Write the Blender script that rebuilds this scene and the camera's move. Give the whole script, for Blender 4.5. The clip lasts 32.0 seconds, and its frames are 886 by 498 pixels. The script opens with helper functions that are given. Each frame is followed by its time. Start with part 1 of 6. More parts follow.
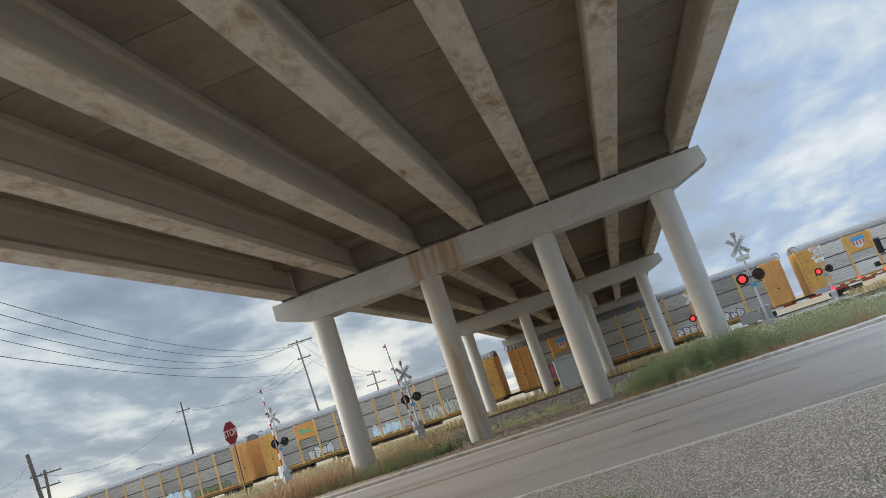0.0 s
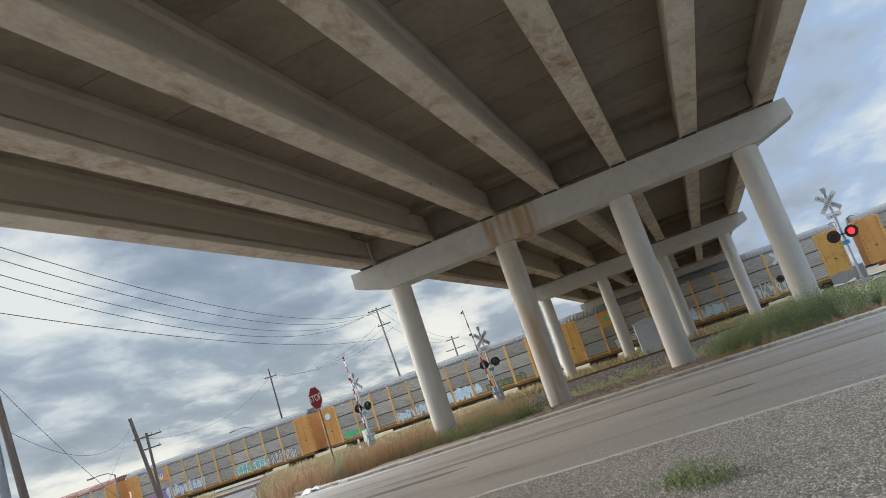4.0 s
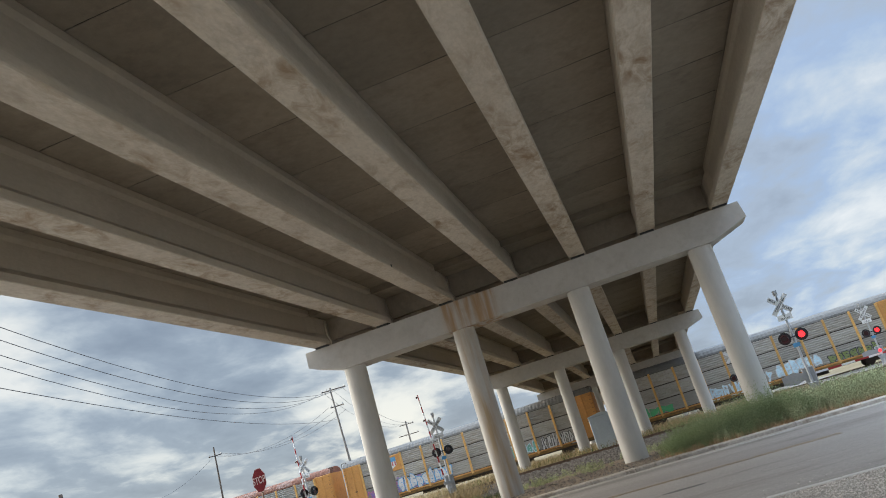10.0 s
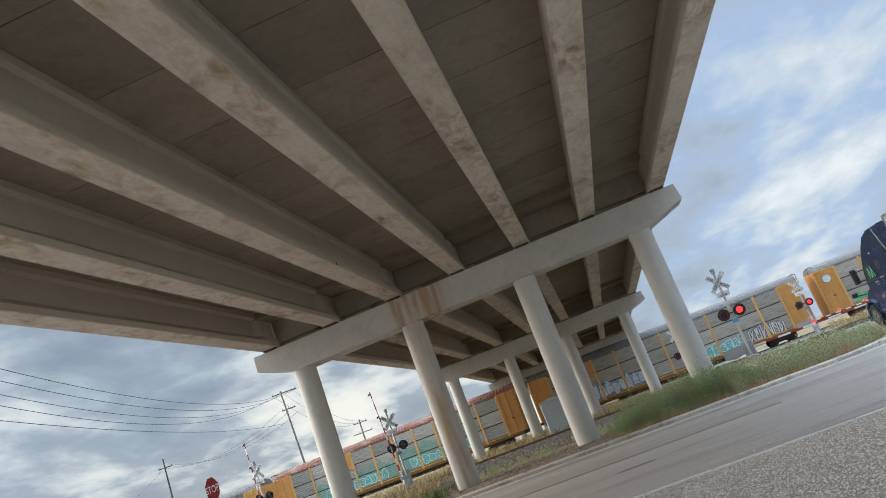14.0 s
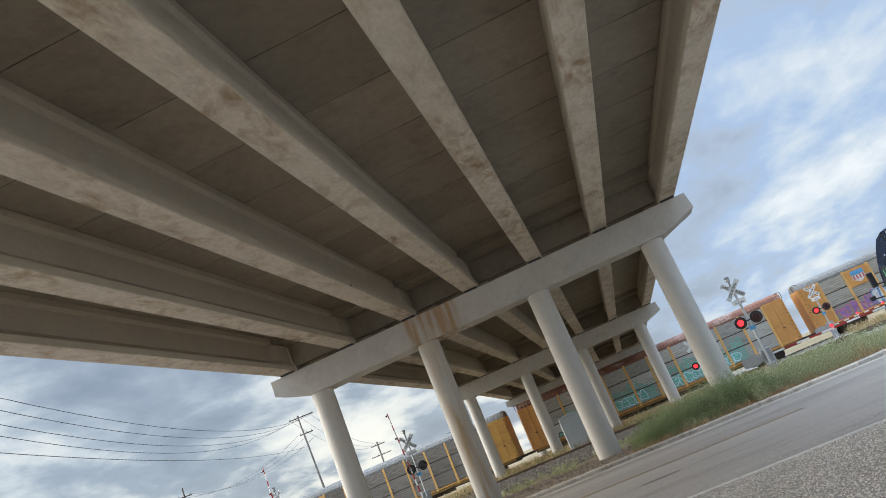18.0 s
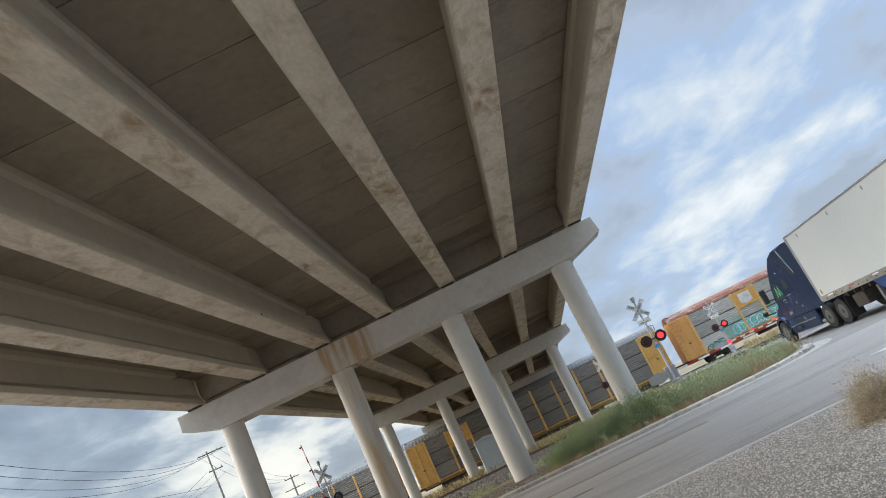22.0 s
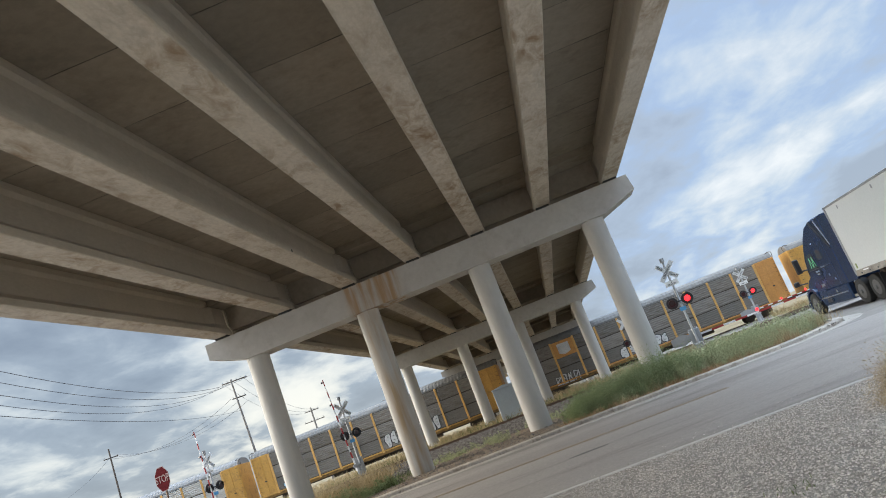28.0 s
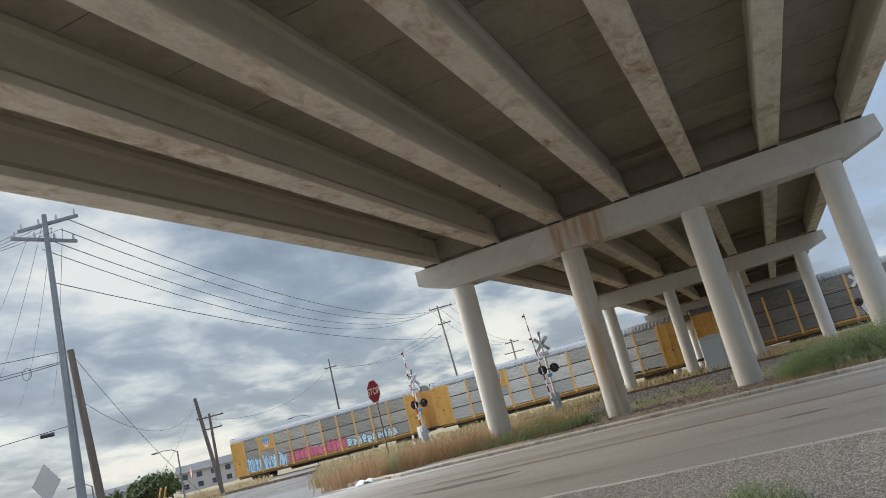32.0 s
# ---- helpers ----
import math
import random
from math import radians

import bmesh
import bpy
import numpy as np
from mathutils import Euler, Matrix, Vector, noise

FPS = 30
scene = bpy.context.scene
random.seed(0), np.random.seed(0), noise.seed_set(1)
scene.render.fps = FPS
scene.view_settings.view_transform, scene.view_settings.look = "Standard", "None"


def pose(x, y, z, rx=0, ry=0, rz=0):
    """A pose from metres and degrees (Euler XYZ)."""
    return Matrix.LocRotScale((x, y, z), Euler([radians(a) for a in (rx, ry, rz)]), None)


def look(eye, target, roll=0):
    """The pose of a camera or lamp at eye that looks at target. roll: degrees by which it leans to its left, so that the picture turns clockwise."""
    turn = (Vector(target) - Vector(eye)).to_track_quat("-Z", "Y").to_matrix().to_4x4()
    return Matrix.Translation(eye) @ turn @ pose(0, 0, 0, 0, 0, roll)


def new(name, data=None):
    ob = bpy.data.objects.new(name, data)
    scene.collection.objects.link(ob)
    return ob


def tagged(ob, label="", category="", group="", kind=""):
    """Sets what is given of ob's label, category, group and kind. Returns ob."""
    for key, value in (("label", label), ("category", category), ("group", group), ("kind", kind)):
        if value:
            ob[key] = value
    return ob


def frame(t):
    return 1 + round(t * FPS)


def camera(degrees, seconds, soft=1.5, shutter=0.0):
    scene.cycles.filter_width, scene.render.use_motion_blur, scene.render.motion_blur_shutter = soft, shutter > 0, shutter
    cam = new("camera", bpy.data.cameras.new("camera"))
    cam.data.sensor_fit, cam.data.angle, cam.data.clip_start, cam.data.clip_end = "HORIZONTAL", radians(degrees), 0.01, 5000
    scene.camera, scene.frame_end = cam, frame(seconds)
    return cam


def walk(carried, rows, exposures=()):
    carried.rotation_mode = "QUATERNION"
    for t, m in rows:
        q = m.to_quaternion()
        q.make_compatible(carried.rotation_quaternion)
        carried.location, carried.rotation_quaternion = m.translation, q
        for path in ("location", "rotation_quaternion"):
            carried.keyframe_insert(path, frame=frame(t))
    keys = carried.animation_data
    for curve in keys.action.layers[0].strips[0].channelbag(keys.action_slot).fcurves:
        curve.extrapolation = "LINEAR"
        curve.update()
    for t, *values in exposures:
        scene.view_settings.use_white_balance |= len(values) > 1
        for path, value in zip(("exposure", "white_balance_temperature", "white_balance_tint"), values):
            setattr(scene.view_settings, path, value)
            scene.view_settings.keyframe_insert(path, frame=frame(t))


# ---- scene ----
cam = camera(61.562, 32.0, 0.95)
PATH = [
    (0.0, -0.055, 0.023, 1.506, 102.444, 18.052, 13.968),
    (0.5, -0.053, 0.024, 1.507, 102.987, 17.489, 15.230),
    (1.0, -0.049, 0.023, 1.506, 103.114, 17.760, 15.662),
    (1.5, -0.046, 0.023, 1.506, 103.069, 17.029, 15.961),
    (2.0, -0.042, 0.024, 1.505, 102.875, 16.987, 16.296),
    (2.5, -0.037, 0.024, 1.504, 102.704, 17.517, 16.395),
    (3.0, -0.029, 0.024, 1.502, 102.387, 17.395, 17.016),
    (3.5, -0.020, 0.023, 1.499, 102.068, 17.996, 18.783),
    (5.5, 0.035, 0.015, 1.483, 101.450, 17.702, 22.089),
    (6.0, 0.044, 0.013, 1.480, 101.909, 17.354, 21.103),
    (6.5, 0.052, 0.012, 1.480, 102.777, 13.543, 20.054),
    (7.0, 0.058, 0.012, 1.479, 102.502, 10.931, 21.478),
    (7.5, 0.060, 0.012, 1.479, 102.073, 12.897, 22.135),
    (8.0, 0.060, 0.011, 1.478, 105.055, 14.780, 22.379),
    (8.5, 0.059, 0.014, 1.476, 107.457, 15.832, 22.346),
    (9.0, 0.058, 0.017, 1.475, 107.510, 15.675, 21.715),
    (9.5, 0.058, 0.022, 1.474, 107.229, 15.495, 20.552),
    (10.0, 0.058, 0.027, 1.473, 107.100, 16.050, 16.536),
    (10.5, 0.059, 0.029, 1.473, 107.446, 16.791, 14.086),
    (11.0, 0.060, 0.031, 1.473, 107.493, 17.222, 13.997),
    (11.5, 0.060, 0.032, 1.472, 107.205, 17.921, 13.946),
    (12.0, 0.061, 0.034, 1.471, 106.116, 18.830, 13.424),
    (12.5, 0.060, 0.035, 1.470, 105.460, 19.033, 13.032),
    (13.0, 0.059, 0.035, 1.469, 105.904, 19.049, 13.188),
    (13.5, 0.055, 0.033, 1.468, 105.826, 19.368, 13.338),
    (14.0, 0.052, 0.030, 1.467, 105.617, 20.001, 13.117),
    (14.5, 0.046, 0.025, 1.465, 105.379, 21.374, 11.767),
    (16.5, 0.006, -0.003, 1.457, 104.271, 21.817, 10.996),
    (17.0, -0.002, -0.008, 1.455, 106.091, 21.574, 12.883),
    (17.5, -0.008, -0.013, 1.453, 106.880, 22.030, 13.076),
    (18.0, -0.011, -0.016, 1.452, 107.610, 21.827, 14.643),
    (18.5, -0.014, -0.019, 1.451, 107.744, 21.442, 14.220),
    (19.0, -0.016, -0.021, 1.451, 107.455, 21.652, 12.420),
    (19.5, -0.017, -0.022, 1.451, 107.321, 22.053, 11.046),
    (20.0, -0.016, -0.022, 1.451, 106.947, 22.715, 9.444),
    (20.5, -0.013, -0.022, 1.453, 106.208, 24.242, 7.969),
    (21.0, -0.010, -0.021, 1.454, 105.981, 26.970, 6.832),
    (21.5, -0.010, -0.022, 1.453, 106.135, 27.044, 6.918),
    (22.0, -0.011, -0.021, 1.453, 106.956, 24.693, 7.997),
    (22.5, -0.012, -0.021, 1.452, 108.132, 23.207, 7.353),
    (23.0, -0.013, -0.021, 1.452, 108.241, 22.897, 7.804),
    (23.5, -0.013, -0.022, 1.453, 107.985, 23.249, 7.912),
    (24.0, -0.015, -0.022, 1.455, 107.680, 23.627, 7.611),
    (24.5, -0.016, -0.024, 1.458, 107.214, 23.728, 7.579),
    (25.0, -0.019, -0.023, 1.462, 106.041, 26.270, 7.838),
    (25.5, -0.023, -0.023, 1.467, 104.654, 29.641, 7.001),
    (27.5, -0.045, -0.022, 1.491, 104.560, 20.850, 8.308),
    (28.0, -0.049, -0.020, 1.494, 103.354, 20.498, 9.250),
    (28.5, -0.052, -0.020, 1.496, 103.046, 20.923, 9.979),
    (29.0, -0.053, -0.020, 1.498, 102.879, 20.606, 9.055),
    (29.5, -0.053, -0.021, 1.500, 102.287, 21.413, 6.995),
    (30.0, -0.053, -0.021, 1.501, 101.422, 20.833, 5.068),
    (30.5, -0.051, -0.021, 1.502, 99.856, 18.635, 3.004),
    (31.0, -0.049, -0.021, 1.503, 100.094, 15.838, 9.212),
    (31.5, -0.046, -0.023, 1.503, 102.688, 11.905, 22.366),
    (32.0, -0.045, -0.024, 1.504, 103.051, 14.114, 24.593),
]
EXPOSURES = [(0.0, 1.38), (3.0, 1.37), (7.0, 1.35), (9.5, 1.41), (13.0, 1.44), (18.0, 1.54), (25.0, 1.55), (30.0, 1.48), (32.0, 1.35)]
walk(cam, [(t, pose(*p)) for t, *p in PATH], EXPOSURES)

# ---------------------------------------------------------------- sky and sun
SUN_EL, SUN_AZ = 21.0, -82.0      # degrees; azimuth from +y towards +x
world = bpy.data.worlds.new("sky")
scene.world = world
world.use_nodes = True
wn, wl = world.node_tree.nodes, world.node_tree.links
wn.clear()


def wnode(kind, **props):
    n = wn.new(kind)
    for k, v in props.items():
        n.inputs[k].default_value = v
    return n


def wmath(op, a, b):
    n = wn.new("ShaderNodeMath")
    n.operation = op
    for i, x in enumerate((a, b)):
        if isinstance(x, (int, float)):
            n.inputs[i].default_value = x
        else:
            wl.new(x, n.inputs[i])
    return n.outputs[0]


def wramp(fac, stops):
    n = wn.new("ShaderNodeValToRGB")
    els = n.color_ramp.elements
    while len(els) < len(stops):
        els.new(0.5)
    for e, (p, c) in zip(els, stops):
        e.position, e.color = p, (*c, 1)
    wl.new(fac, n.inputs[0])
    return n.outputs[0]


def wmix(fac, a, b, blend="MIX"):
    n = wn.new("ShaderNodeMix")
    n.data_type, n.blend_type = "RGBA", blend
    for i, x in ((0, fac), (6, a), (7, b)):
        if isinstance(x, (int, float)):
            n.inputs[i].default_value = x
        elif isinstance(x, tuple):
            n.inputs[i].default_value = (*x, 1)
        else:
            wl.new(x, n.inputs[i])
    return n.outputs[2]


sky = wn.new("ShaderNodeTexSky")
sky.sky_type, sky.sun_disc = "NISHITA", False
sky.sun_elevation, sky.sun_rotation = radians(SUN_EL), radians(SUN_AZ)
skyc = wmix(1.0, sky.outputs[0], (0.1, 0.1, 0.1), "MULTIPLY")
tc = wn.new("ShaderNodeTexCoord")
sep = wn.new("ShaderNodeSeparateXYZ")
wl.new(tc.outputs["Generated"], sep.inputs[0])
dx, dy, dz = sep.outputs
height = wmath("MAXIMUM", dz, 0.0)
# a cloud deck at one height, so that its lumps draw together and flatten towards the horizon
den = wmath("ADD", height, 0.24)
comb = wn.new("ShaderNodeCombineXYZ")
wl.new(wmath("DIVIDE", dx, den), comb.inputs[0])
wl.new(wmath("MULTIPLY", wmath("DIVIDE", dy, den), 0.75), comb.inputs[1])
big = wnode("ShaderNodeTexNoise", Scale=1.75, Detail=9.0, Roughness=0.52, Distortion=0.25)
wl.new(comb.outputs[0], big.inputs["Vector"])
fine = wnode("ShaderNodeTexNoise", Scale=6.0, Detail=9.0, Roughness=0.58, Distortion=0.3)
wl.new(comb.outputs[0], fine.inputs["Vector"])
both = wmath("ADD", wmath("MULTIPLY", big.outputs[0], 0.74), wmath("MULTIPLY", fine.outputs[0], 0.26))
# heavy layer: grey-blue bellies with torn, pale gaps
cloud = wramp(both, [(0.40, (0.20, 0.245, 0.315)), (0.47, (0.262, 0.315, 0.388)), (0.51, (0.345, 0.40, 0.465)), (0.545, (0.46, 0.51, 0.555)), (0.61, (0.68, 0.69, 0.68))])
side = wmath("MULTIPLY", wmath("ADD", dx, 0.30), 0.9)
# thinner, bluer cloud on the side away from the sun
veil = wramp(both, [(0.385, (0.315, 0.375, 0.475)), (0.445, (0.365, 0.44, 0.56)), (0.495, (0.345, 0.455, 0.65)), (0.53, (0.41, 0.51, 0.66)), (0.575, (0.52, 0.59, 0.68)), (0.65, (0.72, 0.75, 0.785))])
cloud = wmix(wmath("MINIMUM", wmath("MAXIMUM", wmath("MULTIPLY", side, 1.9), 0.0), 0.92), cloud, veil)
# warmer, brighter gaps low down on the side of the hidden sun
low = wramp(dz, [(0.0, (1, 1, 1)), (0.19, (0, 0, 0))])
off_glow = wmath("ADD", dx, 0.32)
warm = wmath("MULTIPLY", low, wmath("MAXIMUM", wmath("SUBTRACT", 0.92, wmath("MULTIPLY", wmath("MULTIPLY", off_glow, off_glow), 4.5)), 0.12))
warmth = wmath("MULTIPLY", warm, wramp(both, [(0.475, (0.10, 0.10, 0.10)), (0.55, (1, 1, 1))]))
cloud = wmix(warmth, cloud, (0.88, 0.845, 0.755))
allsky = wmix(0.9, skyc, cloud)
# an overcast sky is brightest overhead; raised far beyond that to light open ground
zen = wmath("ADD", 0.86, wmath("MULTIPLY", wmath("POWER", height, 6.0), 9.0))
zc = wn.new("ShaderNodeCombineXYZ")
for i, tint in enumerate((0.978, 0.99, 0.985)):
    wl.new(wmath("MULTIPLY", zen, tint), zc.inputs[i])
allsky = wmix(1.0, allsky, zc.outputs[0], "MULTIPLY")
bg = wnode("ShaderNodeBackground", Strength=0.54)
wl.new(allsky, bg.inputs[0])
wo = wn.new("ShaderNodeOutputWorld")
wl.new(bg.outputs[0], wo.inputs[0])

sun = new("sun", bpy.data.lights.new("sun", "SUN"))
sun.data.energy, sun.data.angle, sun.data.color = 2.1, radians(50), (1.0, 0.93, 0.83)
az, el = radians(SUN_AZ), radians(SUN_EL)
sun.matrix_world = look((60 * math.sin(az) * math.cos(el), 60 * math.cos(az) * math.cos(el), 60 * math.sin(el)), (0, 0, 0))


# ---------------------------------------------------------------- materials
def surface(name, a, b, rough=0.8, large=0.35, fine_scale=18.0, bump=0.25, metal=0.0, c=None, c_amount=0.5, stretch=(1, 1, 1), vary=0.0, spread=0.5, grit=0.35):
    """A base colour that wanders from a to b on a large scale, with grain, a third colour in patches, relief, and a change from piece to piece."""
    m = bpy.data.materials.new(name)
    m.use_nodes = True
    n, l = m.node_tree.nodes, m.node_tree.links
    bs = n["Principled BSDF"]
    tex = n.new("ShaderNodeTexCoord")
    mp = n.new("ShaderNodeMapping")
    mp.inputs["Scale"].default_value = stretch
    l.new(tex.outputs["Object"], mp.inputs[0])

    def noise_tex(scale, detail, rough_):
        t = n.new("ShaderNodeTexNoise")
        t.inputs["Scale"].default_value, t.inputs["Detail"].default_value, t.inputs["Roughness"].default_value = scale, detail, rough_
        l.new(mp.outputs[0], t.inputs["Vector"])
        return t.outputs[0]

    def ramp(f, lo, hi):
        t = n.new("ShaderNodeMapRange")
        t.inputs[1].default_value, t.inputs[2].default_value = lo, hi
        l.new(f, t.inputs[0])
        return t.outputs[0]

    def mix(f, x, y, blend="MIX"):
        t = n.new("ShaderNodeMix")
        t.data_type, t.blend_type = "RGBA", blend
        for i, v in ((0, f), (6, x), (7, y)):
            if isinstance(v, (int, float)):
                t.inputs[i].default_value = v
            elif isinstance(v, tuple):
                t.inputs[i].default_value = (*v, 1)
            else:
                l.new(v, t.inputs[i])
        return t.outputs[2]

    n1 = noise_tex(large, 6, 0.6)
    n2 = noise_tex(fine_scale, 5, 0.65)
    col = mix(ramp(n1, 0.5 - spread * 0.4, 0.5 + spread * 0.4), a, b)
    if c:
        n3 = noise_tex(large * 3.1, 7, 0.68)
        f3 = n.new("ShaderNodeMath")
        f3.operation = "MULTIPLY"
        f3.inputs[1].default_value = c_amount
        l.new(ramp(n3, 0.52, 0.68), f3.inputs[0])
        col = mix(f3.outputs[0], col, c)
    g = n.new("ShaderNodeMapRange")
    g.inputs[1].default_value, g.inputs[2].default_value, g.inputs[3].default_value, g.inputs[4].default_value = 0.3, 0.7, 1 - grit, 1 + grit
    l.new(n2, g.inputs[0])
    gc = n.new("ShaderNodeCombineXYZ")
    for i in range(3):
        l.new(g.outputs[0], gc.inputs[i])
    col = mix(1.0, col, gc.outputs[0], "MULTIPLY")
    if vary:
        oi = n.new("ShaderNodeObjectInfo")
        v = n.new("ShaderNodeMapRange")
        v.inputs[3].default_value, v.inputs[4].default_value = 1 - vary, 1 + vary
        l.new(oi.outputs["Random"], v.inputs[0])
        vc = n.new("ShaderNodeCombineXYZ")
        for i in range(3):
            l.new(v.outputs[0], vc.inputs[i])
        col = mix(1.0, col, vc.outputs[0], "MULTIPLY")
    l.new(col, bs.inputs["Base Color"])
    bs.inputs["Roughness"].default_value, bs.inputs["Metallic"].default_value = rough, metal
    rr = n.new("ShaderNodeMapRange")
    rr.inputs[3].default_value, rr.inputs[4].default_value = max(rough - 0.12, 0.02), min(rough + 0.1, 1)
    l.new(n1, rr.inputs[0])
    l.new(rr.outputs[0], bs.inputs["Roughness"])
    if bump:
        bp = n.new("ShaderNodeBump")
        bp.inputs["Strength"].default_value, bp.inputs["Distance"].default_value = bump, 0.02
        l.new(n2, bp.inputs["Height"])
        l.new(bp.outputs[0], bs.inputs["Normal"])
    return m


def islands(name, dark, light, rough=0.9, vary=0.5):
    """For stones, blades and leaves joined into one mesh: each piece takes its own shade."""
    m = bpy.data.materials.new(name)
    m.use_nodes = True
    n, l = m.node_tree.nodes, m.node_tree.links
    bs = n["Principled BSDF"]
    ge = n.new("ShaderNodeNewGeometry")
    r = n.new("ShaderNodeMix")
    r.data_type = "RGBA"
    r.inputs[6].default_value, r.inputs[7].default_value = (*dark, 1), (*light, 1)
    l.new(ge.outputs["Random Per Island"], r.inputs[0])
    l.new(r.outputs[2], bs.inputs["Base Color"])
    bs.inputs["Roughness"].default_value = rough
    bs.inputs["Specular IOR Level"].default_value = 0.25
    return m


def glow(name, colour, strength):
    m = bpy.data.materials.new(name)
    m.use_nodes = True
    bs = m.node_tree.nodes["Principled BSDF"]
    bs.inputs["Base Color"].default_value = (*colour, 1)
    bs.inputs["Emission Color"].default_value = (*colour, 1)
    bs.inputs["Emission Strength"].default_value = strength
    return m


def plain(name, colour, rough=0.5, metal=0.0):
    return surface(name, colour, tuple(min(1, x * 1.18) for x in colour), rough, 1.3, 30, 0.05, metal, grit=0.1)


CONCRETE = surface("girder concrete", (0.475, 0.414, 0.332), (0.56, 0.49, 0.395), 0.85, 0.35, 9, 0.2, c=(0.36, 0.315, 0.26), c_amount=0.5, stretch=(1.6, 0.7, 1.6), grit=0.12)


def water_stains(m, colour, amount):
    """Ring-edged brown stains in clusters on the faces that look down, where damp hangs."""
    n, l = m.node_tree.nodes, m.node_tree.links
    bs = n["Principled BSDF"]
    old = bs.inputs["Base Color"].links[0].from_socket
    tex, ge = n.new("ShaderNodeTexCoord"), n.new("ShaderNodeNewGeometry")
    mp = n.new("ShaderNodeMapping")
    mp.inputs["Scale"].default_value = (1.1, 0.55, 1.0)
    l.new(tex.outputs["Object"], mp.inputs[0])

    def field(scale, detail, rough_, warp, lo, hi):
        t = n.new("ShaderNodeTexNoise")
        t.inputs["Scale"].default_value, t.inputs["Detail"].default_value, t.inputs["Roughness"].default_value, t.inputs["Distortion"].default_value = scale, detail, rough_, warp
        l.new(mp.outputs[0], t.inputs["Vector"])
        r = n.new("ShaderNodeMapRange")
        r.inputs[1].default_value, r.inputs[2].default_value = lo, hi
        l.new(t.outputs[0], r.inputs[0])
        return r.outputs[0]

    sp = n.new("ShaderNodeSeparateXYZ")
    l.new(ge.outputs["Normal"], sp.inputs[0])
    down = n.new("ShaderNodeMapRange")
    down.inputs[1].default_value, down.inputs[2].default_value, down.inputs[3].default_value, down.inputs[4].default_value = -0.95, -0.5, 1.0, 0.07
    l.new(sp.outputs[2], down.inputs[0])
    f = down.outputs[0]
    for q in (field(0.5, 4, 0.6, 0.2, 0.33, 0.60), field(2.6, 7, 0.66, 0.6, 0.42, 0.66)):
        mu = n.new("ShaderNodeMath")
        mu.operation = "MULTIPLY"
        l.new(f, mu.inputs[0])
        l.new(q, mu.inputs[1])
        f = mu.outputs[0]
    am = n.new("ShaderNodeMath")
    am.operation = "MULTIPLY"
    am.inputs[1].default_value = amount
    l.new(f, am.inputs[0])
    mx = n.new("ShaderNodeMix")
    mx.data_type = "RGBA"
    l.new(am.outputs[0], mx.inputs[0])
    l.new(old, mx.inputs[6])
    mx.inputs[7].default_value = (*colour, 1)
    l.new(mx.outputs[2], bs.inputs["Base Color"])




def side_shade(m, colour, amount):
    """Grey-brown shade painted into the upright faces, broken by runs, so undersides look brighter."""
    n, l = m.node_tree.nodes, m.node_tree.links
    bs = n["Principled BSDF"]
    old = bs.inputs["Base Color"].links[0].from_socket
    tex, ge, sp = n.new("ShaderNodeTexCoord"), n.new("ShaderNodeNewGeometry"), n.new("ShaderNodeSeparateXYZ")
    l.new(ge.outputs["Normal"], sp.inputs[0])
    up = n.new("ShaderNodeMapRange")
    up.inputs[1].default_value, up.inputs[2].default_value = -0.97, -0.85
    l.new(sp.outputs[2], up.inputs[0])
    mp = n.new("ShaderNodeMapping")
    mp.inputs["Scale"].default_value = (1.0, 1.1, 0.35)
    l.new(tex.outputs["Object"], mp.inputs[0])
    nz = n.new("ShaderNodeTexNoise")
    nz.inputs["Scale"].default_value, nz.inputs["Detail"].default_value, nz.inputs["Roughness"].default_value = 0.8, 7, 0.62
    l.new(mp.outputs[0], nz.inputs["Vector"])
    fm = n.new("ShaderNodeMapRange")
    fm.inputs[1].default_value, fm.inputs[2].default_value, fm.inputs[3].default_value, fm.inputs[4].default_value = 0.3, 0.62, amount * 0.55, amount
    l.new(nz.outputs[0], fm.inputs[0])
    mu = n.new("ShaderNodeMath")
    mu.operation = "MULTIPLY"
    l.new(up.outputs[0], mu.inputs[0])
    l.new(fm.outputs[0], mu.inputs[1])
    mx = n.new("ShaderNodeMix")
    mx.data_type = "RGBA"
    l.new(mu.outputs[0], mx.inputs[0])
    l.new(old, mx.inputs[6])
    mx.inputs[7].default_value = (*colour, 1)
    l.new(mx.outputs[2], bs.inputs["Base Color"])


# the girders' upright faces get their shade through colour
side_shade(CONCRETE, (0.40, 0.358, 0.286), 0.65)
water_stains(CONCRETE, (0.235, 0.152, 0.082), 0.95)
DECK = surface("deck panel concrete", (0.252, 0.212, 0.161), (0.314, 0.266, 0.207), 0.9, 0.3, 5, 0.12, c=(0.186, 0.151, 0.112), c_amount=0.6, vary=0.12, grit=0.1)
JOINT = surface("dark panel joint", (0.035, 0.03, 0.024), (0.15, 0.13, 0.1), 0.95, 0.9, 9, 0.0, spread=0.3, grit=0.3)
CAP = surface("cap concrete", (0.46, 0.435, 0.40), (0.54, 0.515, 0.48), 0.85, 0.6, 4, 0.1, c=(0.40, 0.365, 0.32), c_amount=0.5, grit=0.06)
COLUMN = surface("column concrete", (0.52, 0.50, 0.46), (0.59, 0.57, 0.53), 0.82, 0.4, 5, 0.08, c=(0.5, 0.465, 0.41), c_amount=0.5, stretch=(1, 1, 0.3), grit=0.05)
RUBBER_PAD = plain("bearing rubber", (0.03, 0.03, 0.03), 0.7)
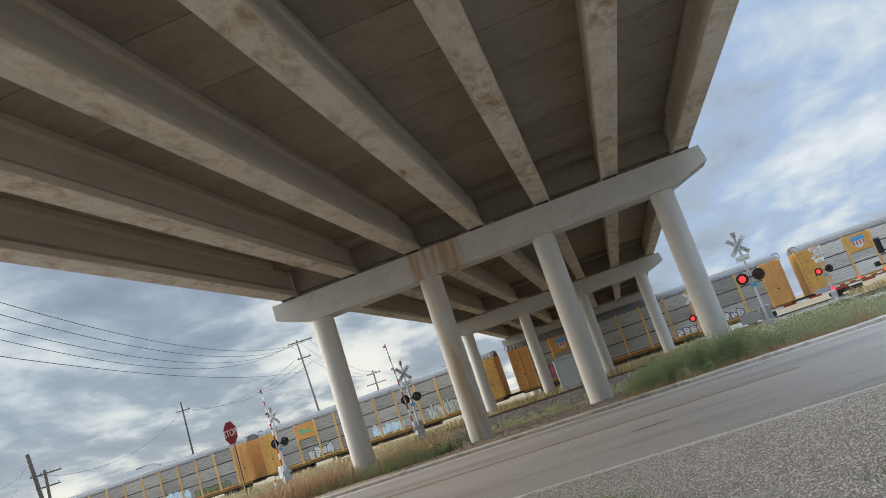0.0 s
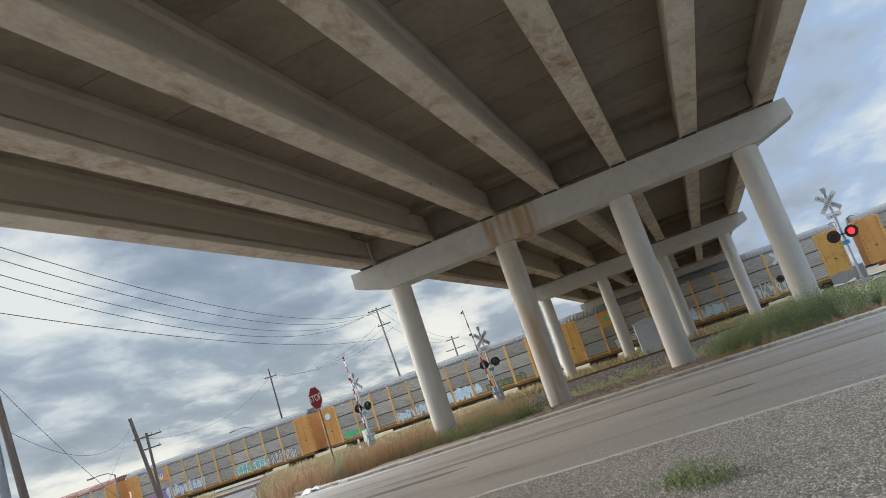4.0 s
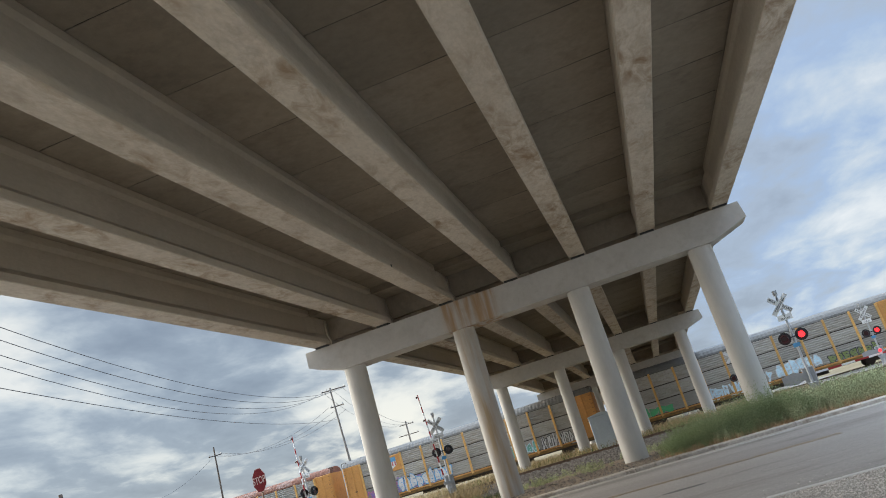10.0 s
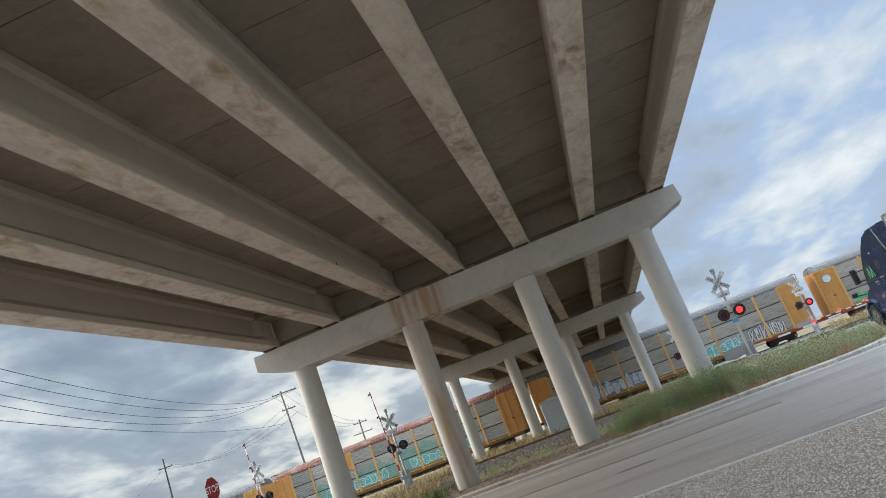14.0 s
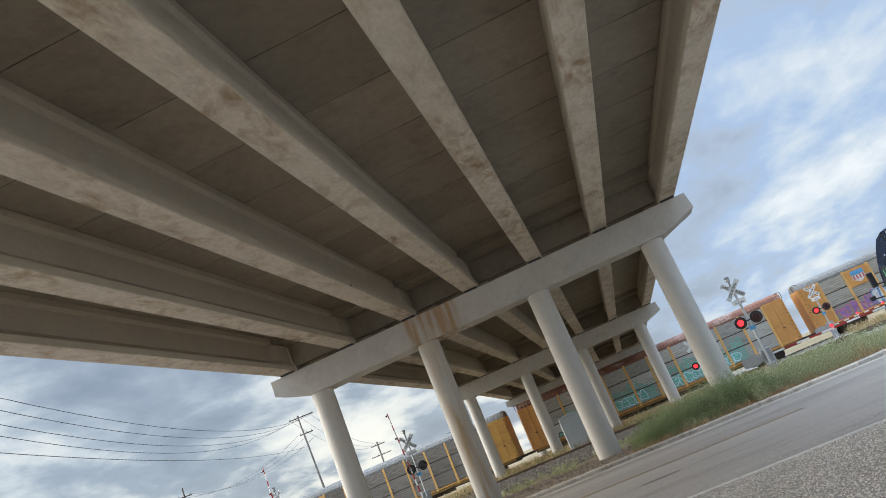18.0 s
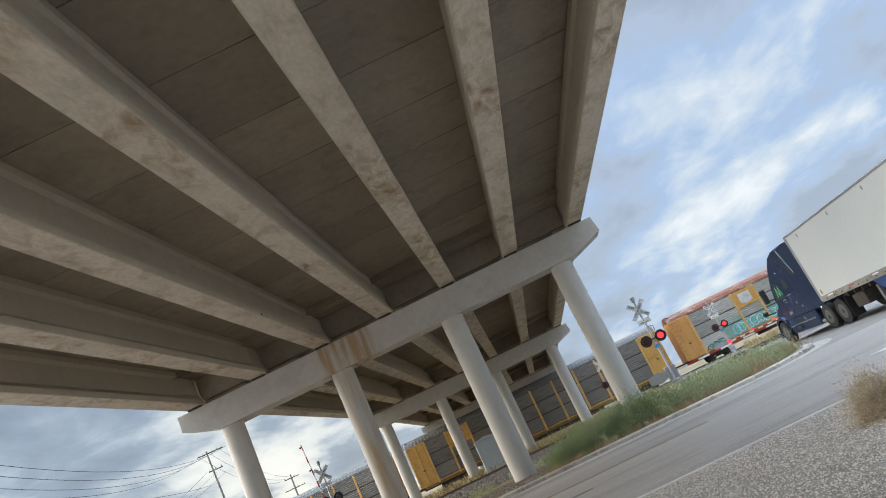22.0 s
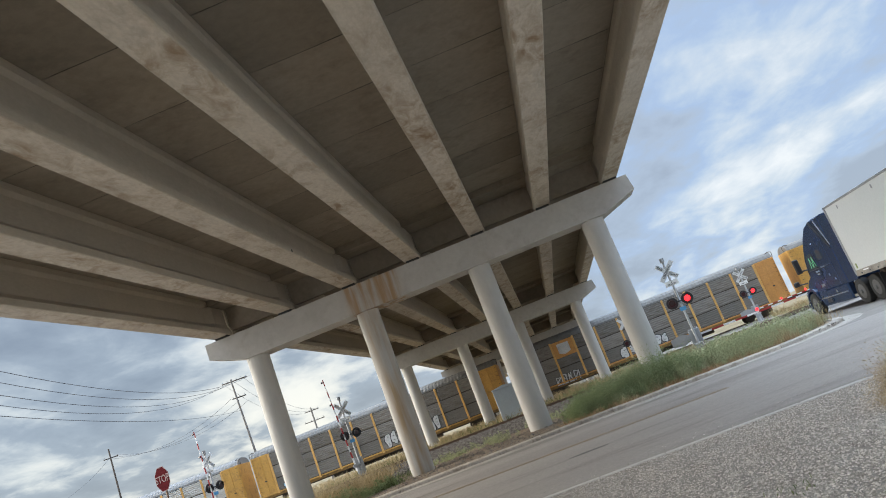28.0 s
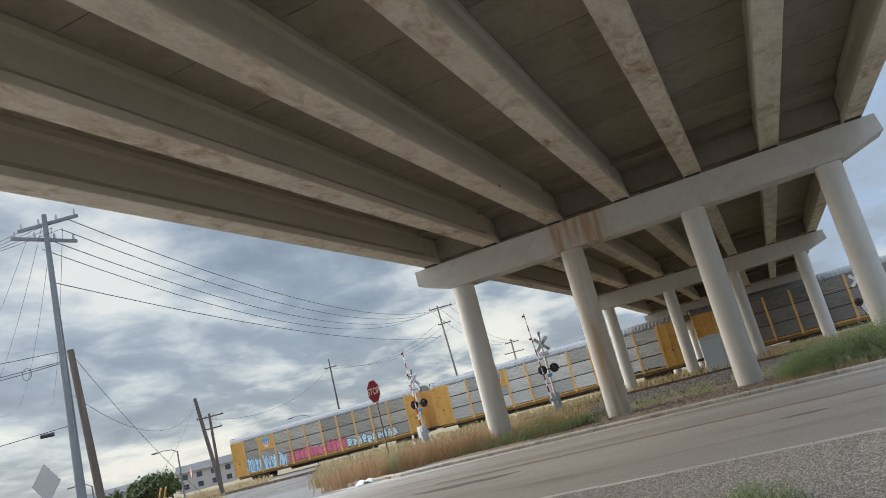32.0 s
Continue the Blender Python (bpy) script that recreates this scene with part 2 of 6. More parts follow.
ASPHALT = surface("worn asphalt", (0.266, 0.245, 0.224), (0.378, 0.35, 0.323), 0.9, 0.22, 60, 0.5, c=(0.17, 0.152, 0.138), c_amount=0.65, stretch=(0.22, 1, 1), grit=0.28)
KERB = surface("kerb concrete", (0.40, 0.362, 0.315), (0.50, 0.46, 0.405), 0.9, 0.9, 14, 0.4, c=(0.22, 0.18, 0.14), c_amount=0.8, vary=0.14, grit=0.22)
GROUND = surface("dry earth and straw", (0.20, 0.16, 0.10), (0.28, 0.23, 0.155), 0.95, 0.12, 5, 0.5, c=(0.11, 0.12, 0.06), c_amount=0.6, grit=0.35)
DIRT = surface("brown dirt", (0.22, 0.17, 0.125), (0.31, 0.25, 0.188), 0.95, 0.7, 16, 0.9, c=(0.30, 0.26, 0.21), c_amount=0.6, grit=0.5)
GRAVELBED = surface("grey gravel", (0.28, 0.262, 0.236), (0.38, 0.357, 0.322), 0.95, 0.4, 40, 0.8, c=(0.2, 0.15, 0.105), c_amount=0.5, grit=0.5)
BALLAST = surface("dark ballast", (0.11, 0.1, 0.09), (0.19, 0.175, 0.16), 0.95, 0.5, 14, 1.0, grit=0.5)
STONES = islands("gravel stones", (0.20, 0.182, 0.160), (0.69, 0.64, 0.575))
DARKSTONES = islands("ballast stones", (0.10, 0.09, 0.08), (0.34, 0.31, 0.28))
RAILSTEEL = plain("rusty rail", (0.13, 0.085, 0.06), 0.6, 0.5)
TIMBER = surface("weathered timber", (0.088, 0.07, 0.058), (0.15, 0.123, 0.103), 0.9, 0.8, 22, 0.4, stretch=(6, 6, 0.5), grit=0.25)
GALV = surface("galvanised steel", (0.31, 0.318, 0.325), (0.39, 0.397, 0.405), 0.55, 0.6, 14, 0.1, 0.35, grit=0.1)
ALUMINIUM = plain("aluminium mast", (0.42, 0.425, 0.43), 0.5, 0.3)
BLACK = plain("black paint", (0.02, 0.02, 0.022), 0.5)
WHITE = plain("white paint", (0.74, 0.74, 0.73), 0.5)
RED = plain("red paint", (0.34, 0.03, 0.03), 0.5)
STOPRED = plain("faded sign red", (0.075, 0.008, 0.011), 0.95)
STOPRED.node_tree.nodes["Principled BSDF"].inputs["Specular IOR Level"].default_value = 0.05
STOPWHITE = plain("faded sign lettering", (0.24, 0.17, 0.165), 0.9)
GREYWOOD = surface("bleached pole timber", (0.2, 0.185, 0.17), (0.27, 0.25, 0.23), 0.9, 0.8, 14, 0.2, stretch=(6, 6, 0.5), grit=0.15)
YELLOW = surface("weathered yellow paint", (0.52, 0.282, 0.06), (0.60, 0.34, 0.085), 0.65, 0.5, 8, 0.1, c=(0.30, 0.15, 0.055), c_amount=0.75, grit=0.1)
ORANGE = surface("weathered orange paint", (0.50, 0.235, 0.06), (0.60, 0.30, 0.09), 0.65, 0.5, 8, 0.1, c=(0.34, 0.15, 0.06), c_amount=0.5, grit=0.1)
WIRE = plain("cable sheath", (0.11, 0.115, 0.13), 0.8)
STEELGREY = surface("weathered steel pole", (0.15, 0.168, 0.185), (0.20, 0.218, 0.235), 0.8, 0.6, 8, 0.1, grit=0.08)
PAINTLINE = surface("worn road paint", (0.42, 0.415, 0.40), (0.55, 0.54, 0.52), 0.85, 1.2, 26, 0.2, c=(0.22, 0.218, 0.215), c_amount=0.9, grit=0.25)
LIT_RED = glow("lit red lens", (1.0, 0.016, 0.02), 1.7)
DARK_LENS = plain("unlit red lens", (0.05, 0.02, 0.022), 0.12)


# asphalt coloured darker for the side road, where the light falls too strong
DIMMED_ASPHALT = surface("dimmed asphalt", (0.15, 0.141, 0.132), (0.215, 0.203, 0.19), 0.9, 0.25, 60, 0.5, c=(0.11, 0.102, 0.094), c_amount=0.6, stretch=(0.5, 0.5, 1), grit=0.25)
PALE_ASPHALT = surface("dusty asphalt", (0.225, 0.208, 0.19), (0.30, 0.279, 0.256), 0.9, 0.25, 60, 0.5, c=(0.2, 0.187, 0.172), c_amount=0.6, stretch=(0.6, 0.6, 1), grit=0.25)
for dull in (ASPHALT, DIMMED_ASPHALT, PALE_ASPHALT, GROUND, DIRT, GRAVELBED, BALLAST, KERB):
    dull.node_tree.nodes["Principled BSDF"].inputs["Specular IOR Level"].default_value = 0.08


# ---------------------------------------------------------------- mesh building
class Shape:
    """Points and faces gathered for one mesh."""

    def __init__(self):
        self.v, self.f, self.s = [], [], []

    def add(self, verts, faces, smooth=False, m=None):
        k = len(self.v)
        if m is not None:
            verts = [tuple(m @ Vector(p)) for p in verts]
        self.v += [tuple(p) for p in verts]
        self.f += [tuple(i + k for i in f) for f in faces]
        self.s += [smooth] * len(faces)
        return self

    def box(self, x0, x1, y0, y1, z0, z1, c=0.0, m=None):
        """A box, with chamfered edges where c > 0."""
        if c <= 0:
            p = [(x, y, z) for x in (x0, x1) for y in (y0, y1) for z in (z0, z1)]
            return self.add(p, [(0, 1, 3, 2), (4, 6, 7, 5), (0, 4, 5, 1), (2, 3, 7, 6), (0, 2, 6, 4), (1, 5, 7, 3)], False, m)
        c = min(c, (x1 - x0) * 0.45, (y1 - y0) * 0.45, (z1 - z0) * 0.45)
        lo, hi = (x0, y0, z0), (x1, y1, z1)
        p, ix = [], {}
        for sx in (0, 1):
            for sy in (0, 1):
                for sz in (0, 1):
                    s = (sx, sy, sz)
                    for a in range(3):
                        q = [(hi[i] if s[i] else lo[i]) if i == a else (hi[i] - c if s[i] else lo[i] + c) for i in range(3)]
                        ix[s, a] = len(p)
                        p.append(tuple(q))
        f = []
        for a in range(3):
            b, d = (a + 1) % 3, (a + 2) % 3
            for sa in (0, 1):
                quad = []
                for sb, sd in ((0, 0), (1, 0), (1, 1), (0, 1)):
                    s = [0, 0, 0]
                    s[a], s[b], s[d] = sa, sb, sd
                    quad.append(ix[tuple(s), a])
                f.append(tuple(quad if sa else quad[::-1]))
            for sb in (0, 1):
                for sd in (0, 1):
                    e = []
                    for sa in (0, 1):
                        s = [0, 0, 0]
                        s[a], s[b], s[d] = sa, sb, sd
                        e.append((ix[tuple(s), b], ix[tuple(s), d]))
                    quad = (e[0][0], e[1][0], e[1][1], e[0][1])
                    f.append(quad if sb == sd else quad[::-1])
        for sx in (0, 1):
            for sy in (0, 1):
                for sz in (0, 1):
                    t = tuple(ix[(sx, sy, sz), a] for a in range(3))
                    f.append(t if (sx + sy + sz) % 2 else t[::-1])
        return self.add(p, f, False, m)

    def tube(self, p0, p1, r0, r1=None, n=16, caps=True, m=None):
        r1 = r0 if r1 is None else r1
        p0, p1 = Vector(p0), Vector(p1)
        d = (p1 - p0).normalized()
        a = d.orthogonal().normalized()
        b = d.cross(a)
        ring = [a * math.cos(2 * math.pi * i / n) + b * math.sin(2 * math.pi * i / n) for i in range(n)]
        v = [p0 + r * r0 for r in ring] + [p1 + r * r1 for r in ring]
        self.add(v, [(i, (i + 1) % n, n + (i + 1) % n, n + i) for i in range(n)], True, m)
        if caps:
            self.add([p0 + r * r0 for r in ring], [tuple(range(n))[::-1]], False, m)
            self.add([p1 + r * r1 for r in ring], [tuple(range(n))], False, m)
        return self

    def path(self, pts, r, n=6, m=None):
        for a, b in zip(pts, pts[1:]):
            self.tube(a, b, r, r, n, True, m)
        return self

    def prism(self, poly, axis, lo, hi, shift=None, m=None):
        """A polygon (two coordinates a corner) drawn out along an axis; shift(x, y, z) may bend it."""
        n = len(poly)

        def at(p, q):
            return {"x": (q, p[0], p[1]), "y": (p[0], q, p[1]), "z": (p[0], p[1], q)}[axis]

        v = [at(p, lo) for p in poly] + [at(p, hi) for p in poly]
        if shift:
            v = [shift(*p) for p in v]
        f = [(i, (i + 1) % n, n + (i + 1) % n, n + i) for i in range(n)] + [tuple(range(n))[::-1], tuple(range(n, 2 * n))]
        return self.add(v, f, False, m)

    def ball(self, centre, r, squash=1.0, n=10):
        v, f = [], []
        rows = n // 2
        for j in range(rows + 1):
            a = math.pi * j / rows
            for i in range(n):
                b = 2 * math.pi * i / n
                v.append((centre[0] + r * math.sin(a) * math.cos(b), centre[1] + r * math.sin(a) * math.sin(b), centre[2] + r * squash * math.cos(a)))
        for j in range(rows):
            for i in range(n):
                f.append((j * n + i, (j + 1) * n + i, (j + 1) * n + (i + 1) % n, j * n + (i + 1) % n))
        return self.add(v, f, True)

    def data(self, name):
        me = bpy.data.meshes.new(name)
        me.from_pydata(self.v, [], self.f)
        me.polygons.foreach_set("use_smooth", self.s)
        bm = bmesh.new()
        bm.from_mesh(me)
        bmesh.ops.recalc_face_normals(bm, faces=bm.faces)
        bm.to_mesh(me)
        bm.free()
        me.update()
        return me


def thing(name, m, label, category, group="", kind=""):
    ob = new(name)
    ob.empty_display_size = 0.3
    ob.matrix_basis = m
    return tagged(ob, label, category, group, kind)


def part(name, shape, material, parent=None, label="", m=None):
    """One mesh object under a thing or a part; shape may be a Shape or mesh data to share."""
    me = shape.data(name) if isinstance(shape, Shape) else shape
    if not me.materials:
        me.materials.append(material)
    ob = new(name, me)
    if parent:
        ob.parent = parent
    if m is not None:
        ob.matrix_basis = m
    if label:
        ob["label"] = label
    return ob


def structure(name, shape, material, label, category):
    return tagged(part(name, shape, material), label, category, "", "structure")


def big_mesh(name, verts, faces, material):
    me = bpy.data.meshes.new(name)
    me.from_pydata(verts, [], faces)
    me.materials.append(material)
    me.update()
    return new(name, me)


# ---------------------------------------------------------------- ground and roads
ROAD_NEAR, ROAD_FAR = 11.3, 24.15
structure("ground", Shape().box(-2500, 2500, -1500, 3500, -2.0, -0.03), GROUND, "flat dry earth with straw-coloured grass", "ground")
structure("road", Shape().box(-400, 400, ROAD_NEAR, ROAD_FAR, -0.3, 0.0), ASPHALT, "worn grey asphalt street passing under the overpass", "road")
structure("gravel_lot", Shape().box(-60, 60, -30, ROAD_NEAR - 0.004, -0.3, 0.012), GRAVELBED, "flat grey gravel lot beside the street", "gravel")
structure("crossing_road", Shape().prism([(5.5, ROAD_FAR + 0.004), (25.0, ROAD_FAR + 0.004), (20.5, 28.5), (19.5, 32.0), (19.5, 130), (9.6, 130), (9.6, 29.0)], "z", -0.3, 0.004), PALE_ASPHALT, "grey asphalt road that crosses the tracks", "road")
sr = Shape()
sr.prism([(-13.8, ROAD_FAR + 0.004), (-24.0, ROAD_FAR + 0.004), (-28.4, 36.8), (-34.0, 45.0), (-55, 74), (-48, 74), (-28.6, 44.0), (-22.7, 34.8), (-17.3, 27.6), (-15.5, 26.0)][::-1], "z", -0.3, 0.003)
structure("side_road", sr, DIMMED_ASPHALT, "grey asphalt side road running off to the tracks", "road")
structure("verge", Shape().prism([(-13.8, ROAD_FAR + 0.3), (5.9, ROAD_FAR + 0.3), (7.4, 24.85), (8.6, 25.7), (9.35, 26.9), (9.6, 28.2), (9.6, 34.0), (-16.9, 34.0), (-16.9, 28.2), (-16.5, 26.7), (-15.3, 25.2)], "z", -0.3, 0.10), DIRT, "brown dirt verge behind the kerb", "verge")
structure("ballast_bed", Shape().prism([(32.4, -0.05), (34.2, 0.1), (39.6, 0.40), (44.8, 0.40), (48.5, -0.2)], "x", -300, 9.0), BALLAST, "dark stone ballast bed under the nearer track", "ballast")
structure("ballast_bed_far", Shape().prism([(71.5, -0.2), (74.2, 0.12), (79.8, 0.12), (82.5, -0.2)], "x", -400, 400), BALLAST, "dark stone ballast bed under the train", "ballast")

# ---------------------------------------------------------------- overpass
GX0, GSP, FLANGE = -3.583, 2.751, 0.665      # middle girder, spacing, bottom flange
SPAN, CAP_Y, SKEW = 30.36, 28.575, 0.0236
COL_X0, COL_SP, COL_R = -10.886, 4.807, 0.455


CAP_DEPTH = 1.10
BENTS = [CAP_Y + CAP_DEPTH / 2 + k * SPAN for k in range(-1, 5)]
SAG = [0.0, 0.0, -0.17, -0.82, -1.7, -2.8]       # the road goes over its crest and down behind the first bent
TWIST = [0.0, 0.0, -0.008, -0.004, 0.0, 0.0]


def soffit(x, y):
    return 1.45 + 6.29 + 0.009 * x + 0.0066 * y + float(np.interp(y, BENTS, SAG)) + (x + 3.6) * float(np.interp(y, BENTS, TWIST))


def sloped(x, y, z):
    """Heights above the girders' underside, carried up the bridge's grade."""
    return (x, y + SKEW * x, z + soffit(x, y))


bridge = thing("overpass", pose(0, 0, 0), "concrete highway overpass on round columns above the street", "bridge", kind="structure")
h = FLANGE / 2
SECTION = [(-h + 0.02, 0), (h - 0.02, 0), (h, 0.02), (h, 0.20), (0.10, 0.43), (0.10, 1.08), (0.155, 1.2), (0.155, 1.372), (-0.155, 1.372), (-0.155, 1.2), (-0.10, 1.08), (-0.10, 0.43), (-h, 0.20), (-h, 0.02)]
spans = [(CAP_Y + 0.30 + k * SPAN - SPAN, CAP_Y + k * SPAN - 0.02 + 0.18) for k in range(5)]
BLOCK = [(a if abs(a) > 0.11 else math.copysign(0.235, a), b) for a, b in SECTION]


def girder_shape(gx, ya, yb):
    """One beam, its web thickened to a block at both ends."""
    s, n = Shape(), len(SECTION)
    v = []
    for y, sec in ((ya, BLOCK), (ya + 1.0, BLOCK), (ya + 1.5, SECTION), (yb - 1.5, SECTION), (yb - 1.0, BLOCK), (yb, BLOCK)):
        v += [sloped(gx + p, y, q) for p, q in sec]
    f = [(r * n + i, r * n + (i + 1) % n, (r + 1) * n + (i + 1) % n, (r + 1) * n + i) for r in range(5) for i in range(n)]
    return s.add(v, f + [tuple(range(n))[::-1], tuple(range(5 * n, 6 * n))])


for k, (ya, yb) in enumerate(spans):
    for i in range(7):
        gx = GX0 + (i - 3) * GSP + (0.05 if i == 6 else 0.0)
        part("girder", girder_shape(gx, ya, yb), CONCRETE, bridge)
        if k < 4:
            pads = Shape()
            for y in (yb - 0.16, ya + SPAN * 0 + 0.02):
                pads.box(-0.27, 0.27, -0.12, 0.12, -0.062, -0.002, 0.008, Matrix.Translation(sloped(gx, y, 0)))
            part("bearing_pad", pads, RUBBER_PAD, bridge)

# precast panels between the girders, then the slab with its edges and parapets
PANEL = 2.44
joint_mesh = []


def once_joint():
    """A dark strip coloured in where the gap between two panels shades too little."""
    if not joint_mesh:
        me = Shape().box(-(GSP - 0.32) / 2, (GSP - 0.32) / 2, -0.014, 0.014, -0.028, 0.03).data("panel_joint")
        me.materials.append(JOINT)
        joint_mesh.append(me)
    return joint_mesh[0]


for k, (ya, yb) in enumerate(spans[0:2]):
    for i in range(6):
        x0 = GX0 + (i - 3) * GSP + 0.16
        y = 10.785 - 6 * PANEL + (k * SPAN)
        while y < yb - 0.1:
            y1 = min(y + PANEL - 0.026, yb)
            if y1 > ya and y1 - y > 0.1:
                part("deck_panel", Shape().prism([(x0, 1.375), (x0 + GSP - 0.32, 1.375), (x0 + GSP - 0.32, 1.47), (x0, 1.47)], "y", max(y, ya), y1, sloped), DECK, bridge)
                strip = once_joint()
                part("panel_joint", strip, JOINT, bridge, m=Matrix.Translation(sloped(x0 + (GSP - 0.32) / 2, y1 + 0.015, 1.405)))
            y += PANEL
left, right = GX0 - 3 * GSP - 0.95, GX0 + 3 * GSP + 0.95
for ya, yb in zip([spans[0][0]] + BENTS[1:5], BENTS[1:5] + [spans[-1][1]]):
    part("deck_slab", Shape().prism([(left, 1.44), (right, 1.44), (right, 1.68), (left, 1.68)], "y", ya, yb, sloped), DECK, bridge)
    for x in (left, right - 0.3):
        part("parapet", Shape().prism([(x, 1.68), (x + 0.3, 1.68), (x + 0.26, 2.5), (x + 0.05, 2.5)], "y", ya, yb, sloped), CAP, bridge)
# thickened slab ends and end walls between the girders over each bent
for yb in BENTS[1:5]:
    for i in range(6):
        x0 = GX0 + (i - 3) * GSP
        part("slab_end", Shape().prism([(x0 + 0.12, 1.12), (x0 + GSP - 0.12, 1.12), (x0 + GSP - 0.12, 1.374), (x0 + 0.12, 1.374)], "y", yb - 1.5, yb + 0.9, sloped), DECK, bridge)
        # end walls take the darker deck colour to look less lit
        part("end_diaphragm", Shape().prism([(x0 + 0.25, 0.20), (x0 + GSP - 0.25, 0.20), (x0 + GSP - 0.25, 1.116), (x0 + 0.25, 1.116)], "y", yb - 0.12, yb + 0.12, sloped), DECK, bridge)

# black disc on the flange where a dark spot shows, no hole cut
part("girder_hole", Shape().tube((-6.0, 21.1, soffit(-6, 21.1) + 0.06), (-5.985, 21.1, soffit(-6, 21.1) + 0.06), 0.045, 0.045, 10), RUBBER_PAD, bridge, "black spot on a girder's flange")

# rust-stained concrete of the first bent
RUSTY = surface("rust-streaked concrete", (0.46, 0.435, 0.40), (0.54, 0.515, 0.48), 0.85, 0.6, 4, 0.1, c=(0.40, 0.365, 0.32), c_amount=0.5, grit=0.06)


def streaks(m, x_lo, x_hi, colour, amount):
    """Rust run-down between two places along the cap, in vertical streaks with soft ends."""
    n, l = m.node_tree.nodes, m.node_tree.links
    bs = n["Principled BSDF"]
    old = bs.inputs["Base Color"].links[0].from_socket
    tex = n.new("ShaderNodeTexCoord")
    sp = n.new("ShaderNodeSeparateXYZ")
    l.new(tex.outputs["Object"], sp.inputs[0])
    mp = n.new("ShaderNodeMapping")
    mp.inputs["Scale"].default_value = (2.6, 2.6, 0.22)
    l.new(tex.outputs["Object"], mp.inputs[0])
    nz = n.new("ShaderNodeTexNoise")
    nz.inputs["Scale"].default_value, nz.inputs["Detail"].default_value = 1.6, 4
    l.new(mp.outputs[0], nz.inputs["Vector"])
    lo = n.new("ShaderNodeMapRange")
    lo.interpolation_type = "SMOOTHSTEP"
    lo.inputs[1].default_value, lo.inputs[2].default_value = x_lo, x_lo + 0.35
    hi = n.new("ShaderNodeMapRange")
    hi.interpolation_type = "SMOOTHSTEP"
    hi.inputs[1].default_value, hi.inputs[2].default_value, hi.inputs[3].default_value, hi.inputs[4].default_value = x_hi - 0.35, x_hi, 1, 0
    for q in (lo, hi):
        l.new(sp.outputs[0], q.inputs[0])
    st = n.new("ShaderNodeMapRange")
    st.inputs[1].default_value, st.inputs[2].default_value, st.inputs[4].default_value = 0.38, 0.62, amount
    l.new(nz.outputs[0], st.inputs[0])
    f = st.outputs[0]
    for q in (lo, hi):
        mu = n.new("ShaderNodeMath")
        mu.operation = "MULTIPLY"
        l.new(f, mu.inputs[0])
        l.new(q.outputs[0], mu.inputs[1])
        f = mu.outputs[0]
    mx = n.new("ShaderNodeMix")
    mx.data_type = "RGBA"
    l.new(f, mx.inputs[0])
    l.new(old, mx.inputs[6])
    mx.inputs[7].default_value = (*colour, 1)
    l.new(mx.outputs[2], bs.inputs["Base Color"])
    return m


streaks(RUSTY, -6.8, -4.2, (0.36, 0.21, 0.09), 0.85)
RUSTY_COLUMN = surface("rust-streaked column concrete", (0.52, 0.50, 0.46), (0.59, 0.57, 0.53), 0.82, 0.4, 9, 0.15, c=(0.46, 0.43, 0.38), c_amount=0.5, stretch=(1, 1, 0.3), grit=0.05)
streaks(RUSTY_COLUMN, -6.45, -5.55, (0.42, 0.29, 0.15), 0.8)

CAP_L, CAP_R, CAP_HIGH = -12.62, 5.42, 1.13
for k in range(-1, 4):
    y = CAP_Y + k * SPAN
    yc = y + CAP_DEPTH / 2
    top = soffit(-3.6, yc) - 0.062
    low = top - CAP_HIGH
    lean = soffit(-2.6, yc) - soffit(-3.6, yc)
    shift = lambda x, yy, z: (x, yy + SKEW * x, z + lean * (x + 3.6))
    cap = Shape()
    cap.prism([(CAP_L, top), (CAP_L, top - 0.63), (CAP_L + 1.45, low), (CAP_R - 1.35, low), (CAP_R + 0.05, top - 0.64), (CAP_R - 0.04, top)], "y", y, y + CAP_DEPTH, shift)
    part("bent_cap", cap, RUSTY if k == 0 else CAP, bridge)
    for c in range(4):
        x = COL_X0 + c * COL_SP
        cy = y + CAP_DEPTH / 2 + SKEW * x
        col = Shape()
        col.tube((x, cy, -0.4), (x, cy, low + 0.05 + lean * (x + 3.6)), COL_R, COL_R, 40)
        part("column", col, RUSTY_COLUMN if (k, c) == (0, 1) else COLUMN, bridge, "rust-streaked round concrete column" if (k, c) == (0, 1) else "")

# ---------------------------------------------------------------- tracks
for name, y0, z0, x1 in (("track", 42.2, 0.44, 260), ("track_far", 76.85, 0.12, 400)):
    tr = thing(name, pose(0, 0, 0), "rusty steel rails on timber sleepers", "railway track", kind="structure")
    for g in (-0.72, 0.72):
        rail = Shape()
        rail.prism([(y0 + g - 0.07, z0 - 0.1), (y0 + g + 0.07, z0 - 0.1), (y0 + g + 0.035, z0 + 0.08), (y0 + g - 0.035, z0 + 0.08)], "x", -300, x1)
        part("rail", rail, RAILSTEEL, tr)
    ties = Shape()
    for i in range(-220, 60):
        if y0 < 50:
            ties.box(i * 0.55 - 0.11, i * 0.55 + 0.11, y0 - 1.3, y0 + 1.3, z0 - 0.1, z0 + 0.015)
    if y0 < 50:
        part("sleepers", ties, TIMBER, tr)["kind"] = "stuff"

# ---------------------------------------------------------------- train
PITCH, TRAIN_D, TRAIN_TURN, RAIL_Z = 28.85, 76.8, radians(1.0), 0.15
# how far the first coupling stands along the track, second by second
RUN = [(0.0, -41.45), (4.0, -15.9), (8.0, 9.8), (12.0, 35.7), (16.0, 61.6), (20.0, 87.4), (24.0, 113.0), (28.0, 138.4), (32.0, 164.5)]


